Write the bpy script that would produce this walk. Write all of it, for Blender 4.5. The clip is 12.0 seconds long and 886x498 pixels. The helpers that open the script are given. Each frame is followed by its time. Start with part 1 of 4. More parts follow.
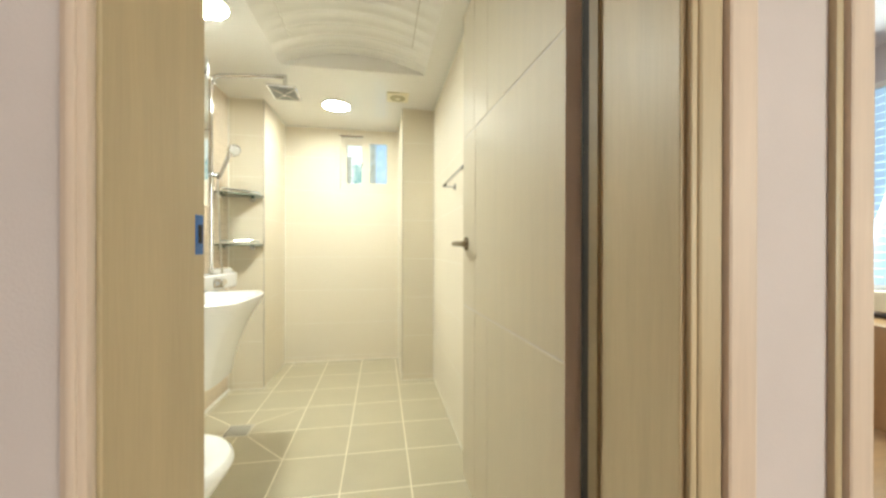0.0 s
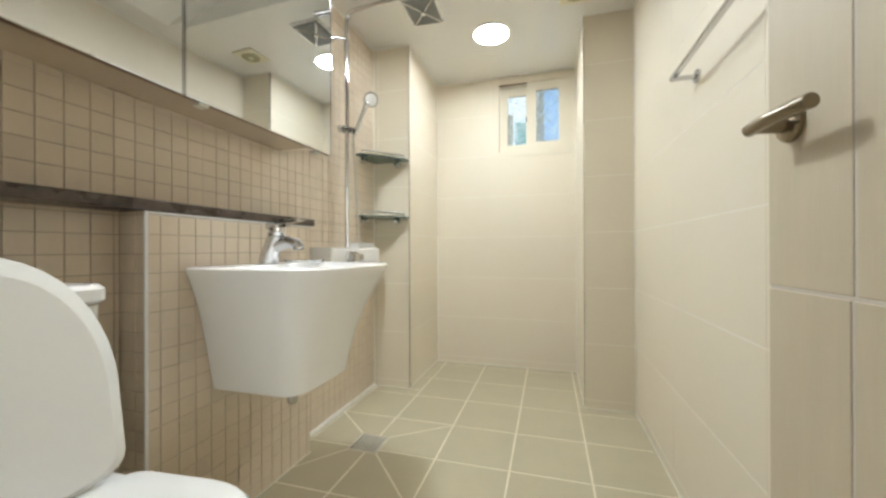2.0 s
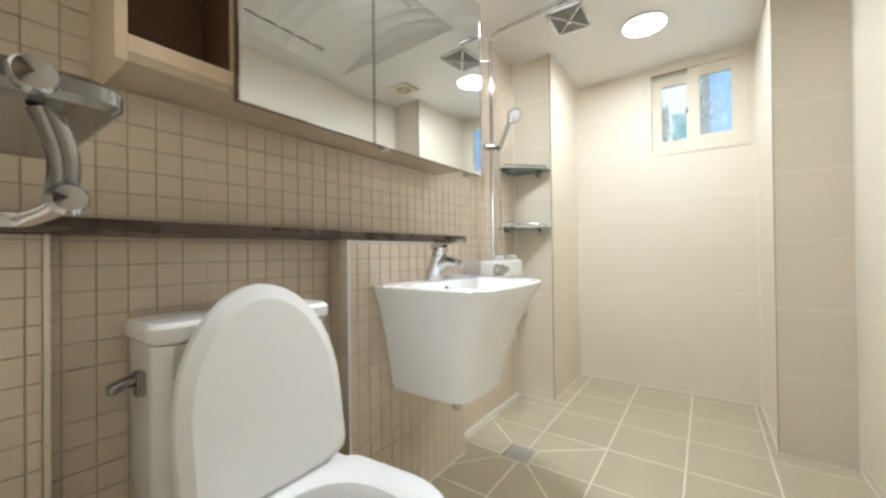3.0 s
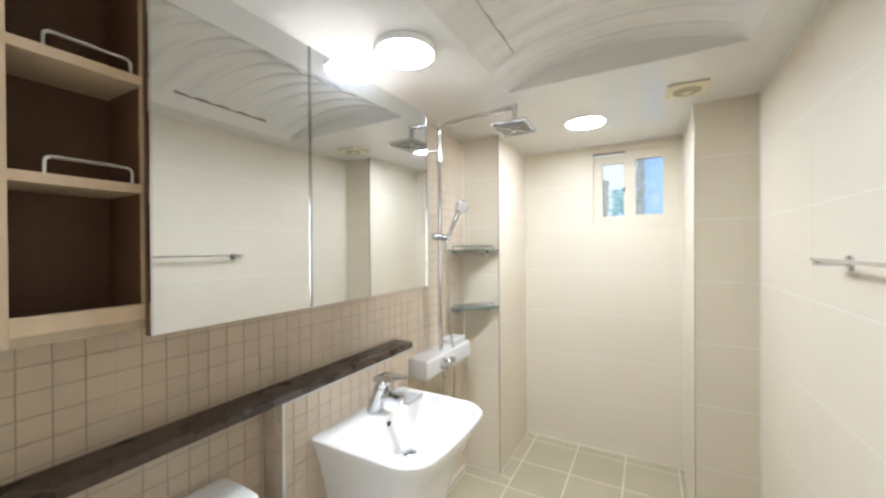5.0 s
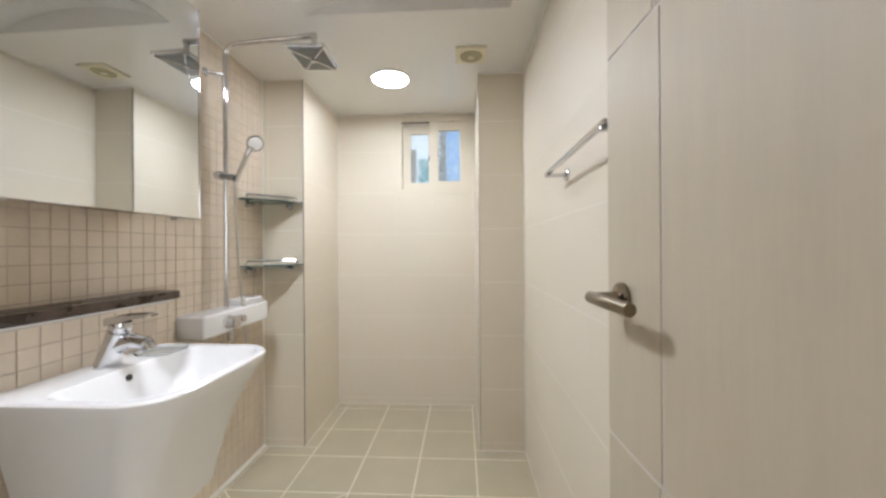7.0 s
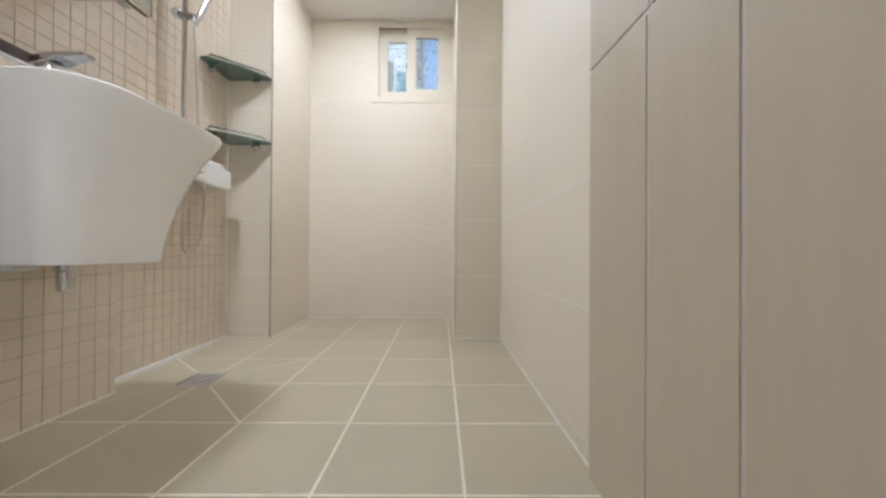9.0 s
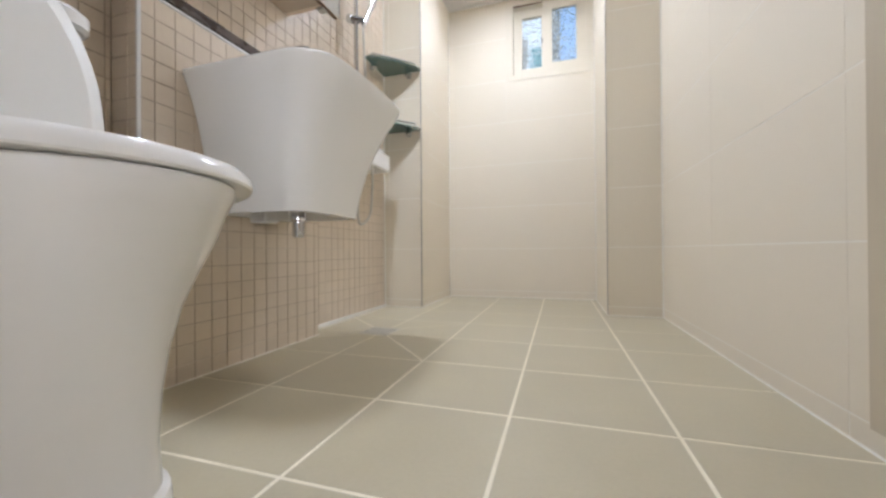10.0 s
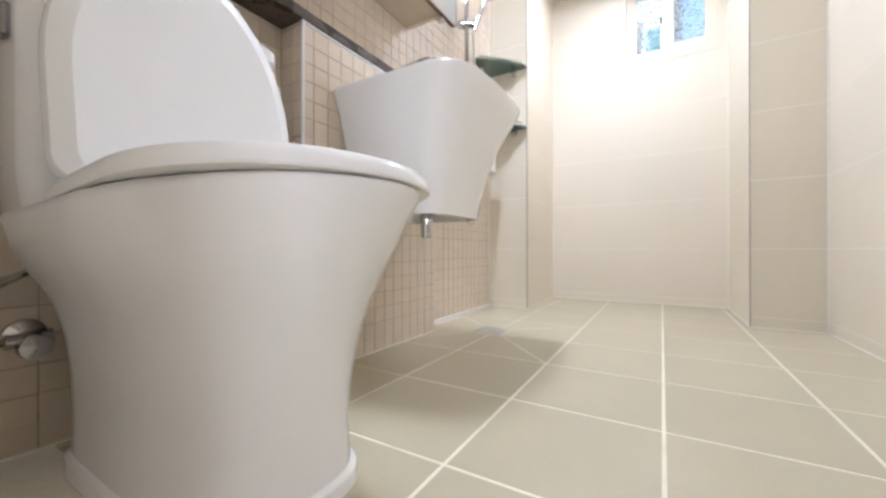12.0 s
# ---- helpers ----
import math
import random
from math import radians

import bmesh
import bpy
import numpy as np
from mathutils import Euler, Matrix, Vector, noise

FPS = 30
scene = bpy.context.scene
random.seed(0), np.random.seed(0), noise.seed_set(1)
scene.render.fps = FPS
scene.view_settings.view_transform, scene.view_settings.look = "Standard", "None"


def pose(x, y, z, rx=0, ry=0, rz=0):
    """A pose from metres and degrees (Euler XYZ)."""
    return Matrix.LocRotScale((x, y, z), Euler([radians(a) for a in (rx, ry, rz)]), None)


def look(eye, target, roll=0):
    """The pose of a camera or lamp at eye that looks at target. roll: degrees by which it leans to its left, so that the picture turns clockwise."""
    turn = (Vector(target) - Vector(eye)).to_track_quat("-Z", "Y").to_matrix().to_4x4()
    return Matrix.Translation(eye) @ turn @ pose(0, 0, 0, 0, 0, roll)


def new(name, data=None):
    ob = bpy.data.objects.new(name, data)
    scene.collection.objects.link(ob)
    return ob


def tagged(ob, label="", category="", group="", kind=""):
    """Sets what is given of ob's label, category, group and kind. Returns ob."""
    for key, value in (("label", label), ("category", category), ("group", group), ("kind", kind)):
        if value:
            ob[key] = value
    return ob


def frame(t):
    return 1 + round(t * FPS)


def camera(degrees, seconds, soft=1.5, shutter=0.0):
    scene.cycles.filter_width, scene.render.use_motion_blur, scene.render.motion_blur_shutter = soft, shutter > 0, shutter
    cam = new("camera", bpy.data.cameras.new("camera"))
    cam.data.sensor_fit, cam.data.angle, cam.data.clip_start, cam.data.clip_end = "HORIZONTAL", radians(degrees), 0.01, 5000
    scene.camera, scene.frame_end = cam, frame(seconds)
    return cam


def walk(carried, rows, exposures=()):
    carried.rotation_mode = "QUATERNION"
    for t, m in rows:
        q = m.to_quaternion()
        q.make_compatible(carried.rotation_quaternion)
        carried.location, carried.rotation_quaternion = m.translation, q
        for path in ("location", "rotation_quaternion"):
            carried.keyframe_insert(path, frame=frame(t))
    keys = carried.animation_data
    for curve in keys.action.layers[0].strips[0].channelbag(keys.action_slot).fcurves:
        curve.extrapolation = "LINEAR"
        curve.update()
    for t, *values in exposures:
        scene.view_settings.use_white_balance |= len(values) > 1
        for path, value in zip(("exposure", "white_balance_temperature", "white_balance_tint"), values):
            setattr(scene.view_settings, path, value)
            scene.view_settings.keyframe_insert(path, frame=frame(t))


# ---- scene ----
cam = camera(100.6, 12.0, soft=2.7)
PATH = [
    (0, (0.05, -0.106, 1.027), (0.382, 1.867, 1.023), 0.1),
    (0.5, (0.067, 0.201, 0.967), (0.258, 2.192, 0.973), 0.0),
    (1, (0.059, 0.441, 0.9), (0.039, 2.441, 0.906), -0.0),
    (1.5, (0.034, 0.612, 0.861), (-0.152, 2.603, 0.865), -0.0),
    (2, (0.029, 0.647, 0.854), (-0.524, 2.569, 0.857), -0.2),
    (2.5, (0.009, 0.613, 0.848), (-0.957, 2.364, 0.858), -0.5),
    (3, (-0.04, 0.569, 0.914), (-1.202, 2.197, 0.93), -0.7),
    (3.2, (-0.045, 0.575, 0.993), (-1.26, 2.164, 1.002), -0.6),
    (4.8, (-0.022, 0.582, 1.418), (-1.135, 2.243, 1.409), -0.8),
    (5, (0.01, 0.602, 1.42), (-0.961, 2.351, 1.41), -0.4),
    (5.5, (0.099, 0.642, 1.43), (-0.389, 2.581, 1.419), -0.0),
    (6, (0.141, 0.65, 1.41), (-0.005, 2.645, 1.399), 0.1),
    (6.5, (0.143, 0.695, 1.274), (0.026, 2.691, 1.27), -0.2),
    (6.7, (0.134, 0.696, 1.217), (0.011, 2.692, 1.214), -0.4),
    (8.3, (0.073, 0.679, 0.702), (0.137, 2.678, 0.73), 0.3),
    (8.5, (0.098, 0.697, 0.629), (0.144, 2.697, 0.65), 0.5),
    (9, (0.13, 0.761, 0.474), (0.142, 2.761, 0.488), 0.4),
    (9.5, (0.077, 0.778, 0.359), (-0.134, 2.767, 0.364), -0.1),
    (10, (-0.023, 0.732, 0.334), (-0.624, 2.64, 0.343), -0.4),
    (10.5, (-0.106, 0.682, 0.337), (-0.992, 2.475, 0.352), -0.4),
    (11, (-0.172, 0.629, 0.354), (-1.306, 2.276, 0.37), -0.2),
    (11.3, (-0.171, 0.619, 0.354), (-1.367, 2.222, 0.359), -0.3),
    (11.5, (-0.163, 0.633, 0.347), (-1.34, 2.25, 0.357), 0.0),
    (12, (-0.123, 0.678, 0.339), (-1.145, 2.397, 0.345), -0.0),
]
walk(cam, [(t, look(eye, target, roll)) for t, eye, target, roll in PATH], exposures=[
    (0.0, 0.54, 7250, -8),
    (0.5, 0.36, 7300, -11),
    (1.0, 0.2, 7000, -9),
    (1.5, 0.06, 6700, -4),
    (2.0, 0.08, 6450, -2),
    (3.0, 0.24, 6150, 1),
    (5.0, 0.22, 6050, 3),
    (6.0, 0.03, 6150, 5),
    (6.5, -0.06, 6200, 6),
    (8.5, -0.13, 6000, 6),
    (9.5, 0.01, 5900, 7),
    (10.5, 0.12, 5900, 8),
    (11.0, 0.24, 5850, 9),
    (11.5, 0.5, 5780, 9),
    (12.0, 0.51, 5750, 9),
])

# ---- world and lights ----
world = bpy.data.worlds.new("world")
scene.world = world
world.use_nodes = True
wn = world.node_tree
sky = wn.nodes.new("ShaderNodeTexSky")
sky.sky_type, sky.sun_disc = "NISHITA", False
sky.sun_elevation, sky.sun_rotation = radians(35), radians(200)
wn.nodes["Background"].inputs["Strength"].default_value = 0.1
wn.links.new(sky.outputs["Color"], wn.nodes["Background"].inputs["Color"])

LAMP_NEAR, LAMP_FAR = 192.0, 92.0
DAYLIGHT = 46.0
day = bpy.data.lights.new("bedroom_daylight", "AREA")
day.shape, day.size, day.size_y, day.energy, day.color = "RECTANGLE", 1.4, 1.3, DAYLIGHT, (0.82, 0.9, 1.0)
day_ob = new("bedroom_daylight", day)
day_ob.matrix_world = look((3.13, 1.75, 1.42), (0.9, 0.4, 1.0))
# added lamp for daylight from an unseen source behind the start of the walk
far = bpy.data.lights.new("unseen_hall_daylight", "AREA")
far.shape, far.size, far.size_y, far.energy, far.color = "RECTANGLE", 2.6, 1.6, 126.0, (0.97, 0.96, 0.99)
far_ob = new("unseen_hall_daylight", far)
far_ob.matrix_world = look((2.0, -3.42, 1.4), (0.2, 0.0, 1.2))

# ---- the room's main measures ----
WEST, EAST, NORTH, SOUTH = -1.035, 0.462, 3.365, 0.565
CEIL = 2.115
HALL = 0.345         # hall face of the door wall
COL_Y = 2.765        # front of both columns
COL_L, COL_R = -0.797, 0.213
PIER_X, PIER_Y0, PIER_Y1, PIER_Z = -0.945, 1.328, 1.99, 0.955
LOW_X, LOW_Y = -0.985, 0.692
LEDGE_Y = 2.017
DOOR_X0, DOOR_X1, DOOR_H = -0.24, 0.452, 2.03


# ---- materials ----
def material(name, colour, rough=0.4, metal=0.0, spread=0.06, scale=8.0, fine=90.0, bump=0.05, piece=0.0, stretch=(1, 1, 1),
             coat=0.0, transmission=0.0, rough_spread=0.08, island=0.0, detail=4.0):
    m = bpy.data.materials.new(name)
    m.use_nodes = True
    nt = m.node_tree
    b = nt.nodes["Principled BSDF"]
    b.inputs["Metallic"].default_value = metal
    b.inputs["Coat Weight"].default_value = coat
    b.inputs["Coat Roughness"].default_value = 0.08
    b.inputs["Transmission Weight"].default_value = transmission
    mp = nt.nodes.new("ShaderNodeMapping")
    mp.inputs["Scale"].default_value = stretch
    geo = nt.nodes.new("ShaderNodeNewGeometry")
    nt.links.new(geo.outputs["Position"], mp.inputs["Vector"])
    big = nt.nodes.new("ShaderNodeTexNoise")
    big.inputs["Scale"].default_value, big.inputs["Detail"].default_value = scale, detail
    small = nt.nodes.new("ShaderNodeTexNoise")
    small.inputs["Scale"].default_value, small.inputs["Detail"].default_value = fine, 3
    nt.links.new(mp.outputs[0], big.inputs["Vector"])
    nt.links.new(mp.outputs[0], small.inputs["Vector"])
    mix = nt.nodes.new("ShaderNodeMath")
    mix.operation = "MULTIPLY_ADD"
    nt.links.new(small.outputs["Fac"], mix.inputs[0])
    mix.inputs[1].default_value = 0.45
    nt.links.new(big.outputs["Fac"], mix.inputs[2])
    last = mix.outputs[0]
    if piece:
        info = nt.nodes.new("ShaderNodeObjectInfo")
        add = nt.nodes.new("ShaderNodeMath")
        add.operation = "MULTIPLY_ADD"
        nt.links.new(info.outputs["Random"], add.inputs[0])
        add.inputs[1].default_value = piece
        nt.links.new(last, add.inputs[2])
        last = add.outputs[0]
    if island:
        add = nt.nodes.new("ShaderNodeMath")
        add.operation = "MULTIPLY_ADD"
        nt.links.new(geo.outputs["Random Per Island"], add.inputs[0])
        add.inputs[1].default_value = island
        nt.links.new(last, add.inputs[2])
        last = add.outputs[0]
    ramp = nt.nodes.new("ShaderNodeMapRange")
    ramp.inputs["From Min"].default_value = 0.45
    ramp.inputs["From Max"].default_value = 1.0 + piece + island
    ramp.inputs["To Min"].default_value, ramp.inputs["To Max"].default_value = 1 - spread, 1 + spread
    nt.links.new(last, ramp.inputs["Value"])
    tint = nt.nodes.new("ShaderNodeVectorMath")
    tint.operation = "SCALE"
    tint.inputs[0].default_value = colour
    nt.links.new(ramp.outputs[0], tint.inputs["Scale"])
    nt.links.new(tint.outputs[0], b.inputs["Base Color"])
    rr = nt.nodes.new("ShaderNodeMapRange")
    rr.inputs["To Min"].default_value, rr.inputs["To Max"].default_value = max(0.01, rough - rough_spread), rough + rough_spread
    nt.links.new(big.outputs["Fac"], rr.inputs["Value"])
    nt.links.new(rr.outputs[0], b.inputs["Roughness"])
    if bump:
        bp = nt.nodes.new("ShaderNodeBump")
        bp.inputs["Strength"].default_value, bp.inputs["Distance"].default_value = bump, 0.002
        nt.links.new(small.outputs["Fac"], bp.inputs["Height"])
        nt.links.new(bp.outputs[0], b.inputs["Normal"])
    return m


def glowing(name, colour, strength, base=0.8):
    m = bpy.data.materials.new(name)
    m.use_nodes = True
    b = m.node_tree.nodes["Principled BSDF"]
    b.inputs["Base Color"].default_value = (base, base, base, 1)
    b.inputs["Emission Color"].default_value = (*colour, 1)
    b.inputs["Emission Strength"].default_value = strength
    return m


def hazy(name, low, high, strength):
    """A glowing sheet for the distance behind pebbled glass: two mixed tones of daylight."""
    m = glowing(name, low, strength, 0.05)
    nt = m.node_tree
    n = nt.nodes.new("ShaderNodeTexNoise")
    n.inputs["Scale"].default_value, n.inputs["Detail"].default_value = 22, 3
    geo = nt.nodes.new("ShaderNodeNewGeometry")
    nt.links.new(geo.outputs["Position"], n.inputs["Vector"])
    r = nt.nodes.new("ShaderNodeValToRGB")
    e = r.color_ramp.elements
    e[0].position, e[0].color = 0.44, (*low, 1)
    e[1].position, e[1].color = 0.70, (*high, 1)
    nt.links.new(n.outputs["Fac"], r.inputs["Fac"])
    nt.links.new(r.outputs["Color"], nt.nodes["Principled BSDF"].inputs["Emission Color"])
    return m


def pebbled_glass():
    m = bpy.data.materials.new("pebbled_glass")
    m.use_nodes = True
    nt = m.node_tree
    b = nt.nodes["Principled BSDF"]
    b.inputs["Base Color"].default_value = (0.95, 0.98, 1, 1)
    b.inputs["Roughness"].default_value = 0.14
    b.inputs["Transmission Weight"].default_value = 1
    b.inputs["IOR"].default_value = 1.25
    v = nt.nodes.new("ShaderNodeTexVoronoi")
    v.inputs["Scale"].default_value = 62
    geo = nt.nodes.new("ShaderNodeNewGeometry")
    nt.links.new(geo.outputs["Position"], v.inputs["Vector"])
    bp = nt.nodes.new("ShaderNodeBump")
    bp.inputs["Strength"].default_value, bp.inputs["Distance"].default_value = 1.0, 0.011
    nt.links.new(v.outputs["Distance"], bp.inputs["Height"])
    nt.links.new(bp.outputs[0], b.inputs["Normal"])
    return m


def blind_cloth():
    """Thin blind slats that let part of the daylight through."""
    m = material("blue_grey_blind", (0.60, 0.68, 0.78), 0.7, spread=0.08, scale=6)
    nt = m.node_tree
    thin = nt.nodes.new("ShaderNodeBsdfTranslucent")
    thin.inputs["Color"].default_value = (0.60, 0.70, 0.82, 1)
    mix = nt.nodes.new("ShaderNodeMixShader")
    mix.inputs[0].default_value = 0.5
    nt.links.new(nt.nodes["Principled BSDF"].outputs[0], mix.inputs[1])
    nt.links.new(thin.outputs[0], mix.inputs[2])
    nt.links.new(mix.outputs[0], nt.nodes["Material Output"].inputs["Surface"])
    return m


def hazed_mirror():
    """Silvered glass under a thin, wiped film of lime haze."""
    m = material("mirror_silver", (0.78, 0.80, 0.80), 0.02, 1.0, spread=0.006, scale=2, bump=0.0, rough_spread=0.005)
    nt = m.node_tree
    clear = nt.nodes["Principled BSDF"]
    film = nt.nodes.new("ShaderNodeBsdfPrincipled")
    film.inputs["Base Color"].default_value = (0.80, 0.82, 0.84, 1)
    film.inputs["Metallic"].default_value, film.inputs["Roughness"].default_value = 1.0, 0.36
    geo = nt.nodes.new("ShaderNodeNewGeometry")
    mp = nt.nodes.new("ShaderNodeMapping")
    mp.inputs["Scale"].default_value = (1, 2.2, 0.9)
    n = nt.nodes.new("ShaderNodeTexNoise")
    n.inputs["Scale"].default_value, n.inputs["Detail"].default_value = 3.0, 3
    nt.links.new(geo.outputs["Position"], mp.inputs["Vector"])
    nt.links.new(mp.outputs[0], n.inputs["Vector"])
    amount = nt.nodes.new("ShaderNodeMapRange")
    amount.inputs["From Min"].default_value, amount.inputs["From Max"].default_value = 0.35, 0.7
    amount.inputs["To Min"].default_value, amount.inputs["To Max"].default_value = 0.008, 0.026
    nt.links.new(n.outputs["Fac"], amount.inputs["Value"])
    mix = nt.nodes.new("ShaderNodeMixShader")
    nt.links.new(amount.outputs[0], mix.inputs[0])
    nt.links.new(clear.outputs[0], mix.inputs[1])
    nt.links.new(film.outputs[0], mix.inputs[2])
    nt.links.new(mix.outputs[0], nt.nodes["Material Output"].inputs["Surface"])
    return m


def daylight_backdrop():
    """Hazy white-blue sky outside the window."""
    m = bpy.data.materials.new("daylight_backdrop")
    m.use_nodes = True
    nt = m.node_tree
    b = nt.nodes["Principled BSDF"]
    geo = nt.nodes.new("ShaderNodeNewGeometry")
    n = nt.nodes.new("ShaderNodeTexNoise")
    n.inputs["Scale"].default_value, n.inputs["Detail"].default_value = 1.5, 2
    nt.links.new(geo.outputs["Position"], n.inputs["Vector"])
    r = nt.nodes.new("ShaderNodeValToRGB")
    e = r.color_ramp.elements
    e[0].position, e[0].color = 0.35, (0.80, 0.90, 1.0, 1)
    e[1].position, e[1].color = 0.6, (1.0, 1.0, 1.0, 1)
    nt.links.new(n.outputs["Fac"], r.inputs["Fac"])
    b.inputs["Base Color"].default_value = (0, 0, 0, 1)
    nt.links.new(r.outputs["Color"], b.inputs["Emission Color"])
    b.inputs["Emission Strength"].default_value = 1.05
    return m


M_WALL = material("cream_wall_tile", (0.775, 0.70, 0.572), 0.58, spread=0.034, scale=1.3, fine=160, bump=0.03, piece=0.12, rough_spread=0.03, detail=1.0)
# column fronts: a rosier tile, its colour also darkened for their shade
M_COLUMN = material("rosy_shaded_column_tile", (0.73, 0.657, 0.522), 0.55, spread=0.035, scale=1.6, fine=160, bump=0.03, piece=0.14, rough_spread=0.03, detail=1.5)
M_WALL_GROUT = material("pale_wall_grout", (0.86, 0.82, 0.735), 0.7, spread=0.05, scale=12)
M_MOSAIC = material("beige_mosaic_tile", (0.66, 0.56, 0.435), 0.36, spread=0.07, scale=5, fine=70, bump=0.05, piece=0.35)
M_MOSAIC_FAR = material("beige_mosaic_sheet", (0.66, 0.56, 0.435), 0.36, spread=0.07, scale=5, fine=70, bump=0.05, island=0.35)
M_SHEET_GROUT = material("pale_mosaic_grout", (0.62, 0.54, 0.44), 0.75, spread=0.14, scale=10)
M_MOSAIC_GROUT = material("brown_mosaic_grout", (0.455, 0.365, 0.27), 0.75, spread=0.1, scale=10)
M_FLOOR = material("sage_floor_tile", (0.478, 0.424, 0.296), 0.36, spread=0.085, scale=5, fine=120, bump=0.06, piece=0.2)
M_FLOOR_GROUT = material("ivory_floor_grout", (0.81, 0.75, 0.61), 0.8, spread=0.1, scale=9)
M_CEIL = material("white_ceiling_panel", (0.80, 0.78, 0.74), 0.15, spread=0.02, scale=2, bump=0.02, rough_spread=0.03)
M_STOP = material("shaded_brown_strip", (0.24, 0.18, 0.10), 0.55, spread=0.12, scale=12)
M_DARK = material("dark_gap", (0.03, 0.025, 0.02), 0.8)
M_DOOR = material("pale_ash_door_foil", (0.57, 0.495, 0.37), 0.5, spread=0.04, scale=5, fine=30, bump=0.06, stretch=(7, 7, 0.6))
M_GROOVE = material("door_groove", (0.60, 0.545, 0.49), 0.6, spread=0.05)
M_JAMB = material("light_oak_jamb", (0.49, 0.40, 0.262), 0.45, spread=0.10, scale=4, fine=26, bump=0.08, stretch=(8, 8, 0.5))
M_CASING = material("rosy_oak_casing", (0.63, 0.525, 0.445), 0.45, spread=0.08, scale=4, fine=26, bump=0.08, stretch=(8, 8, 0.5))
M_BIRCH = material("birch_cabinet_board", (0.68, 0.54, 0.38), 0.4, spread=0.06, scale=5, fine=30, stretch=(1, 6, 6))
# cabinet underside: darker and glossier than the birch board
M_UNDER = material("glossy_tan_cabinet_underside", (0.50, 0.40, 0.285), 0.11, spread=0.05, scale=5, bump=0.0, rough_spread=0.03)
M_BROWN = material("brown_cabinet_back", (0.15, 0.08, 0.042), 0.5, spread=0.12, scale=6, fine=40)
M_PORCELAIN = material("white_porcelain", (0.83, 0.815, 0.79), 0.16, spread=0.012, scale=3, bump=0.0, coat=0.3, rough_spread=0.03)
M_SEAT = material("white_seat_plastic", (0.84, 0.83, 0.80), 0.12, spread=0.012, scale=3, bump=0.0, rough_spread=0.04)
M_CHROME = material("polished_chrome", (0.62, 0.62, 0.63), 0.08, 1.0, spread=0.03, scale=20, bump=0.0, rough_spread=0.04)
M_STEEL = material("brushed_steel", (0.60, 0.58, 0.53), 0.34, 1.0, spread=0.08, scale=20, fine=150)
M_GRATE = material("worn_steel_grate", (0.52, 0.49, 0.42), 0.42, 0.35, spread=0.14, scale=40, fine=150)
# dark and bright reflections of the edge strips are put into the colour
M_EDGE = material("steel_edge_painted_reflections", (0.15, 0.14, 0.125), 0.3, 1.0, spread=0.7, scale=9, fine=40)
M_PLATE = material("dark_nozzle_plate", (0.16, 0.16, 0.15), 0.35, 0.6, spread=0.1, scale=30)
# chrome with its shade and dark reflections put into a darker colour
M_CHROME_DIM = material("shade_darkened_chrome", (0.34, 0.34, 0.34), 0.14, 1.0, spread=0.06, scale=20)
M_BRASS = material("satin_bronze_handle", (0.25, 0.21, 0.155), 0.24, 1.0, spread=0.08, scale=30)
M_MIRROR = hazed_mirror()
M_STONE = material("dark_brown_marble", (0.062, 0.042, 0.031), 0.28, spread=0.75, scale=11, fine=60, bump=0.03)
M_PVC = material("cream_pvc", (0.76, 0.69, 0.56), 0.6, spread=0.03, scale=4)
M_WHITE = material("white_gloss_plastic", (0.80, 0.79, 0.77), 0.2, spread=0.015, scale=5, bump=0.0)
M_SILICONE = material("white_silicone", (0.82, 0.80, 0.74), 0.5, spread=0.06, scale=30)
M_GLASS = material("green_shelf_glass", (0.16, 0.24, 0.21), 0.05, spread=0.02, scale=3, bump=0.0, transmission=0.5, rough_spread=0.02)
M_CLEAR = material("clear_glass", (0.92, 0.95, 0.94), 0.05, spread=0.02, scale=3, bump=0.0, transmission=0.9, rough_spread=0.02)
M_VENT = material("ivory_vent_plastic", (0.72, 0.66, 0.48), 0.45, spread=0.04, scale=10)
M_VENT_IN = material("olive_vent_inside", (0.42, 0.38, 0.23), 0.6, spread=0.08, scale=30)
M_HOSE = material("grey_ribbed_hose", (0.28, 0.26, 0.215), 0.3, 0.7, spread=0.2, scale=60)
M_PAPER = material("pale_wallpaper", (0.60, 0.55, 0.56), 0.7, spread=0.04, scale=6, fine=300, bump=0.15)
M_OAK = material("honey_oak_floor", (0.50, 0.30, 0.15), 0.35, spread=0.15, scale=3, fine=30, stretch=(1, 8, 1))
M_BLIND = blind_cloth()
M_BLUE = material("blue_protective_film", (0.02, 0.13, 0.42), 0.3, spread=0.15, scale=40)
M_LAMP_NEAR = glowing("basin_lamp_diffuser", (0.965, 0.98, 1.09), LAMP_NEAR)
M_LAMP_FAR = glowing("shower_lamp_diffuser", (0.965, 0.98, 1.09), LAMP_FAR)
M_BACKLIT = glowing("daylit_window_pane", (0.80, 0.9, 1.0), 1.8)
M_PEBBLE = pebbled_glass()
M_DAY = daylight_backdrop()
M_SKY_BLUE = hazy("glowing_blue_sheet", (0.40, 0.60, 0.96), (0.66, 0.82, 1.0), 0.9)
M_SKY_TEAL = hazy("glowing_teal_sheet", (0.16, 0.44, 0.50), (0.85, 0.95, 0.98), 0.8)
M_SKY_GREY = hazy("glowing_grey_sheet", (0.50, 0.50, 0.47), (0.8, 0.8, 0.76), 0.6)


